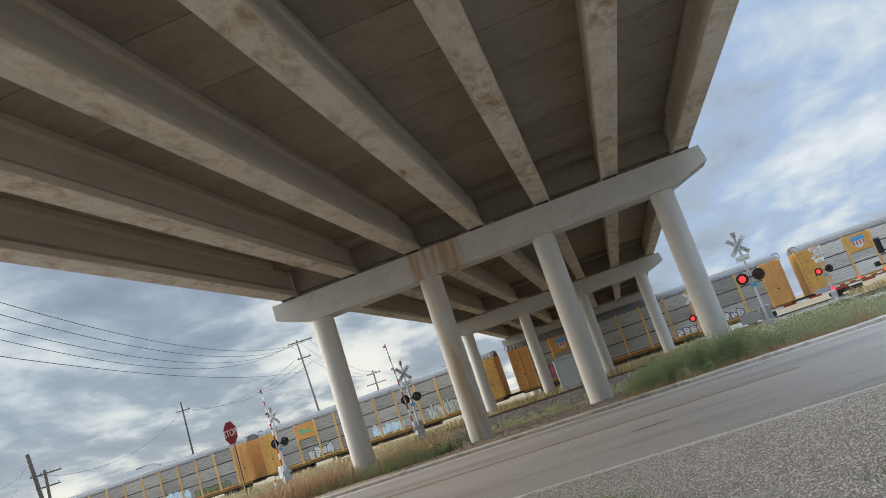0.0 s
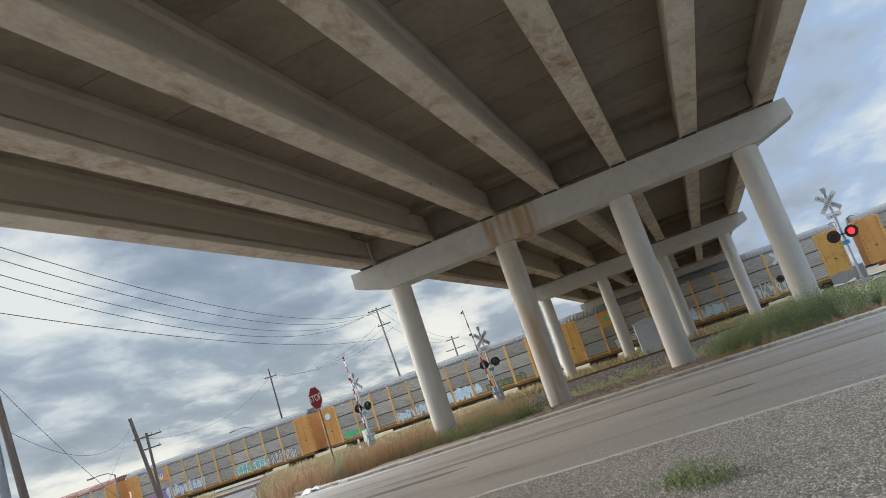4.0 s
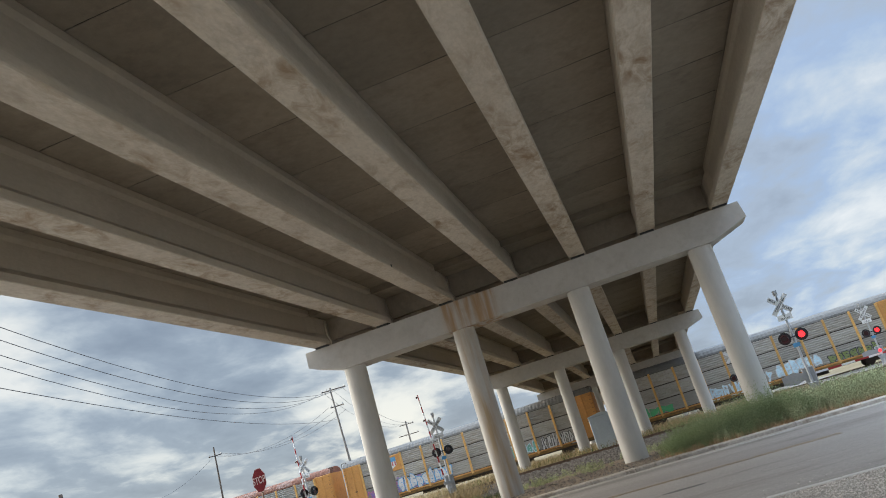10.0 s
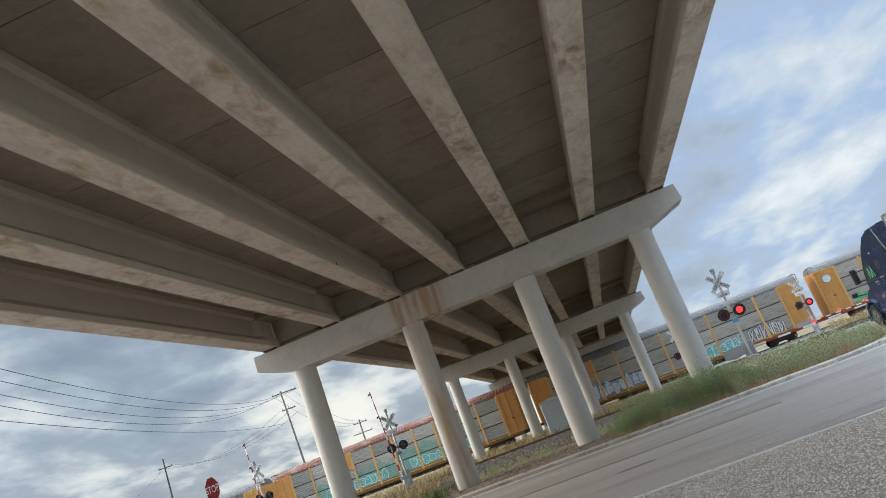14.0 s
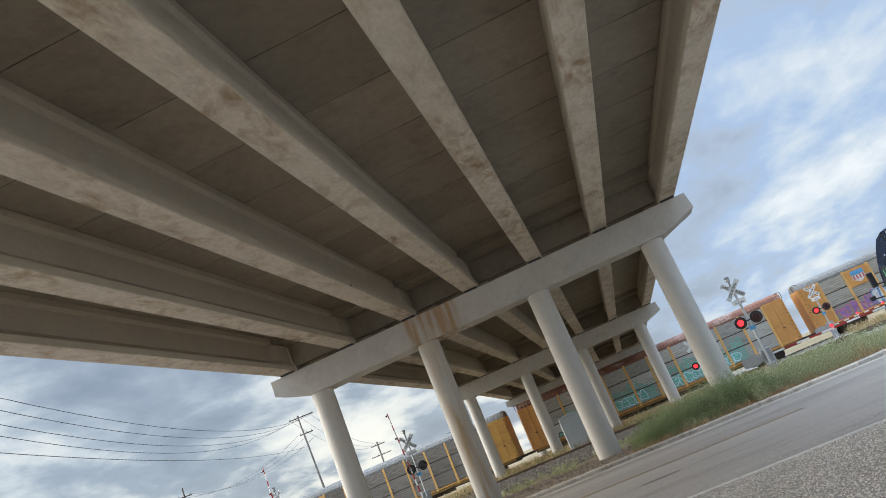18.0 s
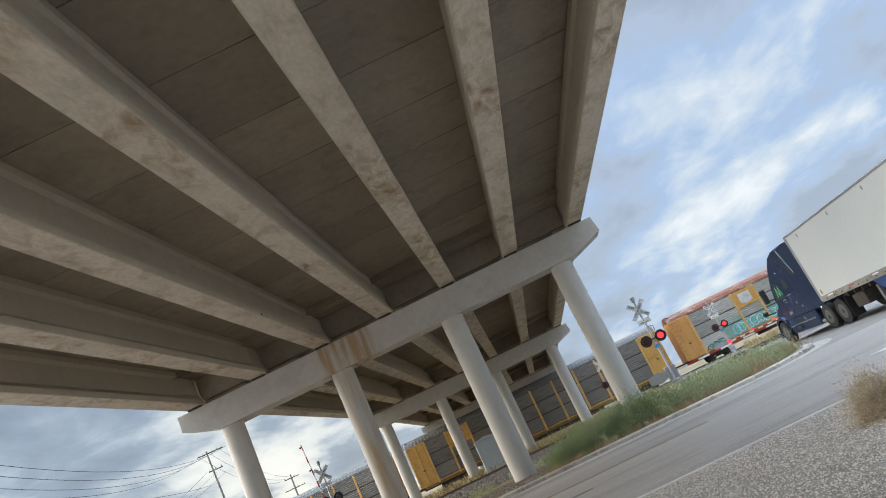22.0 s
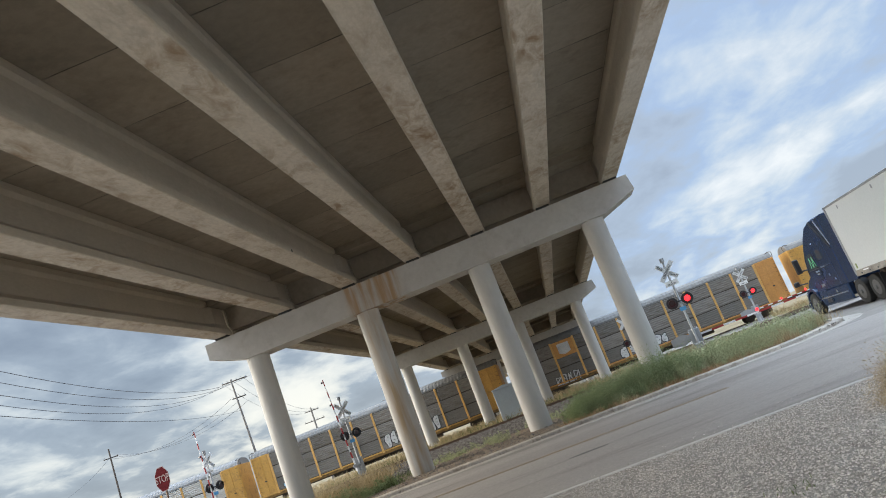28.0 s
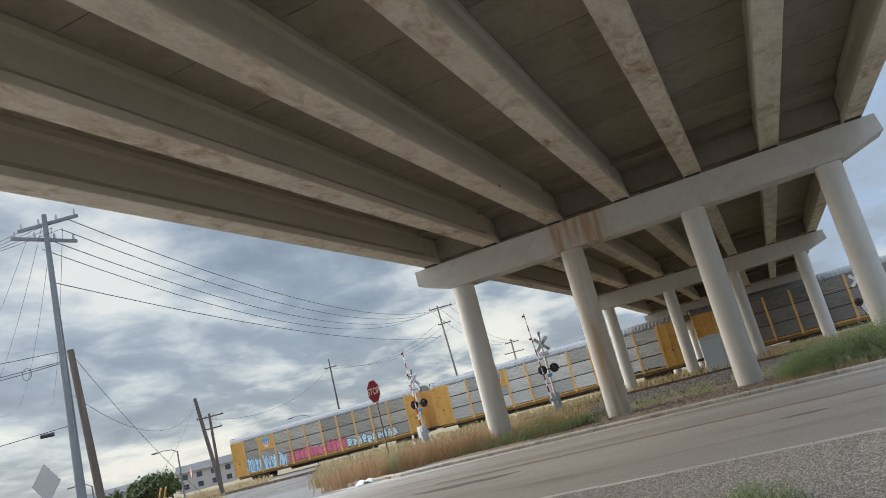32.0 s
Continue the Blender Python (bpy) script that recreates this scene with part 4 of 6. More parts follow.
def swept(prof, a, b, na, nb, gap=0.012):
    s = Shape()
    d = (b - a).normalized() * gap
    ring0 = [(a.x + d.x + na.x * p[0], a.y + d.y + na.y * p[0], p[1]) for p in prof]
    ring1 = [(b.x - d.x + nb.x * p[0], b.y - d.y + nb.y * p[0], p[1]) for p in prof]
    n = len(prof)
    s.add(ring0 + ring1, [(i, (i + 1) % n, n + (i + 1) % n, n + i) for i in range(n)] + [tuple(range(n))[::-1], tuple(range(n, 2 * n))])
    return s


GUTTERMAT = surface("silted gutter concrete", (0.365, 0.33, 0.288), (0.455, 0.418, 0.37), 0.9, 0.5, 22, 0.3, c=(0.22, 0.18, 0.14), c_amount=0.7, vary=0.08, grit=0.22)
kv = [Vector(p) for p in kp]
kn = []
for i in range(len(kv)):
    d = (kv[min(i + 1, len(kv) - 1)] - kv[max(i - 1, 0)]).normalized()
    kn.append(Vector((-d.y, d.x)))
for i in range(len(kv) - 1):
    part("kerb_stone", swept(KERBPROF, kv[i], kv[i + 1], kn[i], kn[i + 1]), KERB, kerb)
    part("gutter_slab", swept(GUTTER, kv[i], kv[i + 1], kn[i], kn[i + 1], 0.006), GUTTERMAT, kerb)

marks = thing("road_markings", pose(0, 0, 0), "worn white and yellow paint on the street", "road marking", kind="structure")
FADED_YELLOW = surface("faded yellow road paint", (0.22, 0.165, 0.10), (0.27, 0.19, 0.11), 0.9, 0.9, 30, 0.2, c=(0.17, 0.166, 0.16), c_amount=1.0, grit=0.2)
part("edge_line", Shape().box(0.4, 3.4, 23.45, 23.58, -0.01, 0.005), PAINTLINE, marks)
part("edge_line", Shape().box(-8.2, -6.9, 23.3, 23.42, -0.01, 0.005), PAINTLINE, marks)
for y in (18.0, 18.22):
    part("centre_line", Shape().box(-9, 3.5, y, y + 0.1, -0.01, 0.004), FADED_YELLOW, marks)
# pale patch drawn in road paint, its outline fitted to the camera's view
part("stop_bar", Shape().prism([(6.4, 15.7), (7.0, 14.7), (9.0, 14.1), (12.5, 13.7), (12.5, 14.6), (9.0, 15.0), (7.3, 15.7)], "z", -0.01, 0.005), PAINTLINE, marks)
CRACK = surface("tar patch", (0.105, 0.098, 0.09), (0.14, 0.13, 0.12), 0.85, 0.8, 30, 0.3, grit=0.2)
rnd = random.Random(5)
for cx, cy, w, d in ((0.0, 15.6, 0.42, 0.15), (-7.5, 16.5, 1.4, 0.3)):
    pts = [(cx + w * (0.8 + 0.35 * rnd.random()) * math.cos(a), cy + d * (0.7 + 0.5 * rnd.random()) * math.sin(a)) for a in np.linspace(0, 2 * math.pi, 15)[:-1]]
    structure("tar_patch", Shape().prism(pts, "z", -0.01, 0.004), CRACK, "dark tar patch in the asphalt", "road patch")
# ragged pale lip where the asphalt meets the gravel
lip = Shape()
for i in range(60):
    x = -30 + i * 1.0
    w = 0.05 + 0.05 * rnd.random()
    lip.box(x, x + 0.985, ROAD_NEAR - w, ROAD_NEAR + 0.05 + 0.04 * rnd.random(), -0.1, 0.02 + 0.012 * rnd.random(), 0.008)
structure("road_edge", lip, surface("pale crumbled edge", (0.42, 0.40, 0.37), (0.54, 0.52, 0.48), 0.9, 1.0, 20, 0.3, grit=0.2), "pale broken edge of the asphalt", "road edge")["kind"] = "stuff"


# ---------------------------------------------------------------- gravel stones
def stones(name, count, x0, x1, y0, y1, r0, r1, seed, label, material=None, level=None):
    g = np.random.default_rng(seed)
    octa = np.array([(1, 0, 0), (-1, 0, 0), (0, 1, 0), (0, -1, 0), (0, 0, 1), (0, 0, -1)], float)
    tri = np.array([(0, 2, 4), (2, 1, 4), (1, 3, 4), (3, 0, 4), (2, 0, 5), (1, 2, 5), (3, 1, 5), (0, 3, 5)])
    xs, ys = g.uniform(x0, x1, count), y0 + (y1 - y0) * g.random(count)
    rs = r0 + (r1 - r0) * g.random(count) ** 2.2
    p = octa[None] * (0.7 + 0.6 * g.random((count, 6, 1))) * rs[:, None, None] * np.array([1, 0.85, 0.6])
    a = g.random(count) * 6.28
    c, s = np.cos(a)[:, None], np.sin(a)[:, None]
    v = np.stack([xs[:, None] + c * p[..., 0] - s * p[..., 1], ys[:, None] + s * p[..., 0] + c * p[..., 1], 0.012 + rs[:, None] * 0.3 + p[..., 2]], -1).reshape(-1, 3)
    if level:
        v[:, 2] += np.repeat([level(y) for y in ys], 6)
    f = (tri[None] + 6 * np.arange(count)[:, None, None]).reshape(-1, 3)
    return tagged(big_mesh(name, v.tolist(), f.tolist(), material or STONES), label, "gravel", kind="stuff")


stones("gravel", 160000, -5.0, 7.5, 5.4, ROAD_NEAR - 0.05, 0.0055, 0.0165, 3, "loose grey crushed stones on the lot")
stones("gravel", 500, -6.0, 9.0, ROAD_NEAR, ROAD_NEAR + 1.2, 0.006, 0.014, 4, "stray small stones on the road's edge")
stones("ballast_stones", 26000, -14.0, 6.0, 32.4, 40.6, 0.03, 0.075, 6, "dark coarse track ballast", DARKSTONES, lambda y: float(np.interp(y, [32.4, 34.2, 39.6], [-0.05, 0.1, 0.40])))
stones("verge_stones", 6000, -9.0, 9.0, ROAD_FAR + 0.4, 31.0, 0.012, 0.04, 7, "stones and clods in the brown dirt", DARKSTONES, lambda y: 0.09)


# ---------------------------------------------------------------- grass and weeds
def blades(name, spots, per, height, lean, width, material, seed, label, spread=0.25, base=0.0):
    """Tufts of thin bent blades at the spots given."""
    g = np.random.default_rng(seed)
    q = np.repeat(np.array(spots), per, axis=0)
    n = len(q)
    p = q[:, :2] + g.normal(0, spread, (n, 2))
    hgt = height * q[:, 2] * (0.45 + 0.75 * g.random(n))
    a, l = g.random(n) * 6.2832, lean * g.random(n)
    d = np.stack([np.cos(a), np.sin(a)], 1) * (hgt * l)[:, None]
    w = np.stack([-np.sin(a + 0.6), np.cos(a + 0.6)], 1) * width
    v = np.zeros((n, 5, 3))
    v[:, 0, :2], v[:, 1, :2], v[:, 2, :2], v[:, 3, :2], v[:, 4, :2] = p - w, p + w, p + d * 0.35 + w * 0.8, p + d * 0.35 - w * 0.8, p + d
    v[:, :, 2] = base
    v[:, 2, 2] += hgt * 0.55
    v[:, 3, 2] += hgt * 0.55
    v[:, 4, 2] += hgt
    k = 5 * np.arange(n)[:, None]
    faces = (k + np.array([0, 1, 2, 3])).tolist() + (k + np.array([3, 2, 4])).tolist()
    return tagged(big_mesh(name, v.reshape(-1, 3).tolist(), faces, material), label, "grass", kind="stuff")


def leafy(name, spots, stems, leaves, height, leaf, material, seed, label, base=0.05, width=0.3):
    """Weeds: leaning stems, each set with small leaves from foot to tip."""
    g = np.random.default_rng(seed)
    q = np.repeat(np.array(spots), stems, axis=0)
    n = len(q)
    p = q[:, :2] + g.normal(0, width * 0.6, (n, 2))
    hgt = height * q[:, 2] * (0.5 + 0.6 * g.random(n))
    a, l = g.random(n) * 6.2832, 0.55 * g.random(n)
    t = np.stack([np.cos(a), np.sin(a)], 1) * (hgt * l)[:, None]
    sv = np.zeros((n, 3, 3))
    sv[:, 0, :2], sv[:, 1, :2], sv[:, 2, :2] = p - 0.004, p + 0.004, p + t
    sv[:, :, 2] = base
    sv[:, 2, 2] += hgt
    m = n * leaves
    f = 0.08 + 0.92 * g.random(m) ** 0.8
    c = np.zeros((m, 3))
    c[:, :2] = np.repeat(p, leaves, 0) + np.repeat(t, leaves, 0) * f[:, None] + g.normal(0, 0.05, (m, 2))
    c[:, 2] = base + np.repeat(hgt, leaves) * f + g.normal(0, 0.02, m)
    d = g.normal(0, 1, (m, 3))
    d[:, 2] += 0.5
    d /= np.linalg.norm(d, axis=1)[:, None]
    e = np.cross(d, g.normal(0, 1, (m, 3)))
    e /= np.linalg.norm(e, axis=1)[:, None]
    s = (leaf * (0.6 + 0.8 * g.random(m)))[:, None]
    lv = np.stack([c - d * s, c + e * s * 0.42, c + d * s, c - e * s * 0.42], 1)
    k = 3 * n + 4 * np.arange(m)[:, None]
    faces = (3 * np.arange(n)[:, None] + np.array([0, 1, 2])).tolist() + (k + np.array([0, 1, 2, 3])).tolist()
    return tagged(big_mesh(name, np.concatenate([sv.reshape(-1, 3), lv.reshape(-1, 3)]).tolist(), faces, material), label, "weeds", kind="stuff")


def scatter(n, x0, x1, y0, y1, seed, k0=0.6, k1=1.2, keep=None):
    g = random.Random(seed)
    out = []
    while len(out) < n:
        x, y = g.uniform(x0, x1), g.uniform(y0, y1)
        if keep is None or keep(x, y):
            out.append((x, y, g.uniform(k0, k1)))
    return out


STRAW = islands("dry straw", (0.26, 0.195, 0.10), (0.57, 0.45, 0.26))
PINKISH = islands("reddish dry grass", (0.30, 0.175, 0.09), (0.60, 0.42, 0.25))
GREENGRASS = islands("green grass", (0.055, 0.085, 0.022), (0.17, 0.20, 0.07))
LEAVES = islands("weed leaves", (0.155, 0.205, 0.09), (0.35, 0.41, 0.21))
SAGE = islands("sage leaves", (0.27, 0.305, 0.165), (0.52, 0.545, 0.325))
DRYTWIG = islands("dry twigs", (0.28, 0.225, 0.15), (0.58, 0.49, 0.36))


def off_roads(x, y):
    edge = -17.5 - (y - 24.6) * 0.66
    return (x > edge + 0.3 or x < edge - 7.0) and not (9.5 < x < 19.6)


def hump(x, y):
    """How tall the weeds stand from clump to clump."""
    k = min(1.0, 0.35 + max(0.0, y - 25.0) * 0.75)
    bush = 0.42 * math.exp(-((x - 3.6) / 0.9) ** 2) + 0.25 * math.exp(-((x - 0.9) / 0.7) ** 2)
    return k * 0.95 * (0.66 + bush + 0.26 * math.sin(x * 1.7 + 0.9) * math.cos(y * 1.3) + 0.2 * math.sin(x * 4.7 + y * 2.0))


def clumps(spots):
    return [(x, y, k * hump(x, y)) for x, y, k in spots]


near_kerb = lambda x, y: y > 25.25 + max(0, x - 6.4) ** 2 * 0.32 and math.sin(x * 2.3) + math.sin(x * 0.9 + 1) > -1.3
leafy("weeds", clumps(scatter(190, 0.0, 3.4, 25.3, 27.8, 71, 0.6, 1.3, near_kerb)), 10, 78, 1.05, 0.019, LEAVES, 73, "thick green weeds along the kerb")
leafy("weeds", clumps(scatter(330, 1.2, 9.4, 25.25, 28.6, 171, 0.5, 1.25, near_kerb)), 10, 80, 0.98, 0.018, SAGE, 173, "sage-green bushy weeds along the kerb")
leafy("weeds", clumps(scatter(60, 2.9, 4.6, 25.5, 27.2, 271, 0.8, 1.2, near_kerb)), 10, 70, 1.0, 0.02, LEAVES, 273, "dark green bushy weed at the last column's foot")
blades("grass", scatter(90, -0.4, 8.6, 24.7, 25.5, 571, 0.4, 1.0, lambda x, y: y > 24.6 + max(0, x - 6.0) ** 2 * 0.28), 20, 0.24, 1.0, 0.006, PINKISH, 572, "short reddish dry grass behind the kerb", 0.2, 0.1)
leafy("weeds", clumps(scatter(70, 3.0, 8.8, 27.5, 33.0, 72, 0.5, 1.35)), 8, 26, 0.9, 0.038, LEAVES, 172, "green weeds behind the last column")
leafy("weeds", scatter(60, -12.8, -7.0, 26.6, 29.0, 74, 0.4, 1.0), 7, 24, 0.6, 0.035, LEAVES, 75, "green weeds at the foot of the columns")
leafy("weeds", scatter(40, -6.6, 1.5, 29.8, 34.0, 174, 0.4, 1.0), 6, 20, 0.42, 0.035, SAGE, 175, "low weeds on the ballast's foot")
leafy("weeds", scatter(70, 5.0, 9.4, 30.0, 40.0, 76, 0.6, 1.1), 6, 20, 0.75, 0.045, SAGE, 77, "green weeds beside the crossing road")
blades("grass", scatter(640, -17.2, -8.5, 25.6, 33.0, 81, 0.6, 1.3, lambda x, y: off_roads(x, y) and (y > 26.9 or x < -13.6)), 30, 0.5, 0.8, 0.007, STRAW, 82, "dry straw-coloured grass")
blades("grass", scatter(320, -17.2, -11.2, 25.2, 29.5, 83, 0.7, 1.35, lambda x, y: off_roads(x, y) and (y > 26.9 or x < -13.4)), 46, 0.72, 0.9, 0.006, PINKISH, 84, "reddish dry grass by the side road")
blades("grass", scatter(160, -13.5, -6.6, 26.7, 34.0, 85, 0.5, 1.1), 24, 0.36, 0.8, 0.007, GREENGRASS, 86, "green grass round the columns")
blades("grass", scatter(2300, -34, -9, 30, 41, 87, 0.6, 1.3, off_roads), 18, 0.6, 0.8, 0.012, STRAW, 88, "dry grass before the nearer track")
blades("grass", scatter(1500, -75, -29, 36, 60, 187, 0.6, 1.3, off_roads), 16, 0.55, 0.8, 0.02, STRAW, 188, "dry grass beyond the side road")
blades("grass", scatter(3400, -75, 9, 45.5, 73, 89, 0.6, 1.3, off_roads), 14, 0.62, 0.8, 0.02, STRAW, 90, "dry grass between the tracks")
blades("grass", scatter(900, 19.8, 46, 46, 73, 189, 0.6, 1.3), 14, 0.62, 0.8, 0.02, STRAW, 190, "dry grass beyond the crossing road")
blades("grass", scatter(260, 19.8, 40, 30, 46, 191, 0.6, 1.3), 16, 0.5, 0.8, 0.014, STRAW, 192, "dry grass beside the crossing road")
blades("grass", scatter(400, -30, 9, 47.0, 60, 91, 0.6, 1.2, off_roads), 12, 0.6, 0.8, 0.02, GREENGRASS, 92, "green grass between the tracks")
blades("grass", scatter(120, 0.8, 9.0, 25.2, 28.0, 97, 0.6, 1.2, near_kerb), 22, 0.5, 0.9, 0.006, STRAW, 98, "dry grass among the weeds")
blades("grass", scatter(520, 6.0, 9.6, 25.4, 44, 93, 0.6, 1.3, lambda x, y: y > 24.7 + max(0, x - 6.0) ** 2 * 0.27), 28, 0.5, 0.8, 0.008, STRAW, 94, "dry grass at the corner of the crossing road")
blades("grass", [(-0.75, 7.9, 0.8), (-0.5, 7.7, 0.9), (1.43, 6.6, 0.35), (1.95, 5.6, 0.4)], 34, 0.17, 1.0, 0.005, GREENGRASS, 95, "small green tufts in the gravel", 0.12)
leafy("weeds", [(-0.72, 7.9, 1.1), (-0.55, 7.8, 1.1), (-0.85, 8.0, 0.8), (-0.5, 7.6, 0.7)], 18, 30, 0.22, 0.013, LEAVES, 96, "small green weeds in the gravel", 0.0, 0.22)
leafy("weeds", [(-14.2, 25.3, 1.0), (-14.0, 25.5, 0.8)], 14, 40, 1.25, 0.03, SAGE, 196, "tall thin weed at the corner of the kerb", 0.05, 0.2)

# dry round bush on the gravel and tall dry weed by the side road
for bx, by, br, hgt, sd in ((3.46, 8.8, 0.58, 0.78, 5), (-14.1, 25.5, 0.32, 1.0, 6)):
    g = np.random.default_rng(sd)
    verts, faces = [], []
    for _ in range(1250):
        d = g.normal(0, 1, 3)
        d[2] = abs(d[2]) * 0.9
        d /= np.linalg.norm(d)
        p = np.array([bx, by, 0.03]) + g.normal(0, 0.05, 3) * np.array([1, 1, 0.1])
        seg = 4
        L = (0.50 + 0.42 * g.random() ** 1.5) / seg
        for q in range(seg):
            d2 = d + g.normal(0, 0.48, 3)
            d2 /= np.linalg.norm(d2)
            e = p + d2 * L * np.array([br, br, hgt])
            w = 0.0028 * (1 - q / 6)
            b = len(verts)
            side_ = np.cross(d2, g.normal(0, 1, 3))
            side_ /= np.linalg.norm(side_) + 1e-6
            verts += [tuple(p - side_ * w), tuple(p + side_ * w), tuple(e + side_ * w * 0.8), tuple(e - side_ * w * 0.8)]
            faces.append((b, b + 1, b + 2, b + 3))
            if q > 0:
                for _k in range(4):
                    c = e + g.normal(0, 0.035, 3)
                    r = g.normal(0, 0.008, (3, 3))
                    b = len(verts)
                    verts += [tuple(c + r[0]), tuple(c + r[1]), tuple(c + r[2])]
                    faces.append((b, b + 1, b + 2))
            p, d = e, d2
    verts = [(x, y, max(z, 0.005)) for x, y, z in verts]
    tagged(big_mesh("dry_bush", verts, faces, DRYTWIG), "round dry bush of fine tan twigs", "bush")


# ---------------------------------------------------------------- writing
def lettering(text, size, material, parent, m, depth=0.003):
    """Words in the built-in font, as a mesh part."""
    cu = bpy.data.curves.new("text", "FONT")
    cu.body, cu.size, cu.align_x, cu.align_y, cu.extrude, cu.offset = text, size, "CENTER", "CENTER", depth, size * 0.008
    tmp = bpy.data.objects.new("text", cu)
    me = bpy.data.meshes.new_from_object(tmp)
    bpy.data.objects.remove(tmp)
    me.materials.clear()
    return part("lettering", me, material, parent, m=m)


# ---------------------------------------------------------------- crossing signals
BLADEWHITE = plain("chalky sign face", (0.64, 0.645, 0.64), 0.6)
FLASHERS = []


def signal(where, turn, lit, arm, words, label, mast=4.9, cross=4.35, lights=2.95, armlen=8.5, armturn=0.0):
    """A railway crossing signal: mast, crossed blades, a pair of hooded lamps and a gate. It faces local -y."""
    s = thing("crossing_signal", pose(*where, 0, 0, turn), label, "railway signal", "crossing signals")
    part("foundation", Shape().box(-0.4, 0.4, -0.4, 0.4, -0.3, 0.18, 0.03), KERB, s)
    part("mast", Shape().tube((0, 0, 0.1), (0, 0, mast), 0.065, 0.06, 14), ALUMINIUM, s)
    part("mast_collar", Shape().tube((0, 0, 0.18), (0, 0, 0.55), 0.13, 0.09, 14), ALUMINIUM, s)
    part("bell", Shape().tube((0, 0, mast), (0, 0, mast + 0.1), 0.045, 0.045, 12).tube((0, 0, mast + 0.1), (0, 0, mast + 0.36), 0.1, 0.115, 16), GALV, s)
    for sg in (-1, 1):
        mm = pose(0, -0.09 - 0.018 * (sg < 0), cross, 0, sg * 45, 0)
        b = part("crossbuck_blade", Shape().box(-0.61, 0.61, -0.006, 0.006, -0.115, 0.115), BLADEWHITE, s, m=mm)
        if words:
            if sg > 0:
                lettering("RAIL", 0.165, BLACK, b, pose(-0.36, -0.009, 0, 90, 0, 0))
                lettering("ROAD", 0.165, BLACK, b, pose(0.36, -0.009, 0, 90, 0, 0))
            else:
                lettering("CROSSING", 0.165, BLACK, b, pose(0, -0.009, 0, 90, 0, 0))
    if words:
        pl = part("track_plate", Shape().box(-0.34, 0.34, -0.105, -0.093, cross - 0.78, cross - 0.5, 0.0), WHITE, s, "white plate with the number of tracks")
        lettering("2", 0.14, BLACK, pl, pose(0, -0.108, cross - 0.575, 90, 0, 0))
        lettering("TRACKS", 0.12, BLACK, pl, pose(0, -0.108, cross - 0.7, 90, 0, 0))
        part("blue_plate", Shape().box(-0.16, 0.16, -0.085, -0.075, lights - 0.52, lights - 0.32), TUBS["blue"], s, "small blue notice plate")
    part("lamp_arm", Shape().tube((-0.42, -0.06, lights), (0.42, -0.06, lights), 0.035, 0.035, 10), BLACK, s)
    for k, sg in enumerate((-1, 1)):
        x = sg * 0.40
        d = part("lamp_disc", Shape().tube((x, -0.14, lights), (x, -0.115, lights), 0.30, 0.30, 28), BLACK, s)
        part("lens", Shape().tube((x, -0.20, lights), (x, -0.145, lights), 0.145, 0.155, 20), LIT_RED if lit else DARK_LENS, d, "lit red lens" if lit else "dark red lens")
        # no real part: an added disc covers the lens while its lamp is off
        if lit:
            FLASHERS.append((part("shutter", Shape().tube((x, -0.215, lights), (x, -0.207, lights), 0.165, 0.165, 20), DARK_LENS, d, "added dark disc that hides the unlit lens"), sg))
        hood = Shape()
        n = 14
        ring = [(x + 0.175 * math.cos(a), lights + 0.175 * math.sin(a)) for a in np.linspace(radians(-20), radians(200), n)]
        v = [(p[0], -0.15, p[1]) for p in ring] + [(p[0], -0.42 + 0.1 * (1 - math.sin(a)), p[1]) for p, a in zip(ring, np.linspace(radians(-20), radians(200), n))]
        hood.add(v, [(i, i + 1, n + i + 1, n + i) for i in range(n - 1)], True)
        part("hood", hood, BLACK, d)
        part("lamp_case", Shape().tube((x, -0.11, lights), (x, 0.06, lights), 0.16, 0.10, 18), BLACK, d)
    if arm:
        box = part("gate_machine", Shape().box(-0.28, 0.28, 0.05, 0.5, 0.75, 1.55, 0.04), GALV, s)
        part("counterweight", Shape().prism([(-1.25, 0.95), (-0.7, 0.85), (-0.2, 1.0), (-0.2, 1.3), (-0.7, 1.45), (-1.25, 1.35)] if arm == "down" else [(-0.22, 0.2), (0.2, 0.2), (0.26, 0.75), (0.1, 1.1), (-0.14, 1.1), (-0.3, 0.7)], "y", -0.02, 0.1), GALV, box)
        part("pedestal", Shape().box(-0.22, 0.22, -0.08, 0.34, 0.1, 0.8, 0.03), GALV, box)
        if arm == "up":
            part("arm_bracket", Shape().box(-0.5, 0.2, -0.3, -0.2, 1.0, 1.2, 0.02), GALV, box)
        n = 14
        for i in range(n):
            a, b = i / n, (i + 1) / n
            ha, hb = 0.05 - 0.02 * a, 0.05 - 0.02 * b
            sh = Shape()
            if arm == "down":
                x0, x1 = 0.25 + a * armlen, 0.25 + b * armlen
                sh.add([(x0, yy, 1.16 + z) for yy in (0.52, 0.55) for z in (-ha, ha)] + [(x1 - 0.004, yy, 1.16 + z) for yy in (0.52, 0.55) for z in (-hb, hb)], [(0, 1, 3, 2), (4, 6, 7, 5), (0, 4, 5, 1), (2, 3, 7, 6), (0, 2, 6, 4), (1, 5, 7, 3)])
            else:
                z0, z1 = 1.2 + a * armlen, 1.2 + b * armlen
                lean = armturn
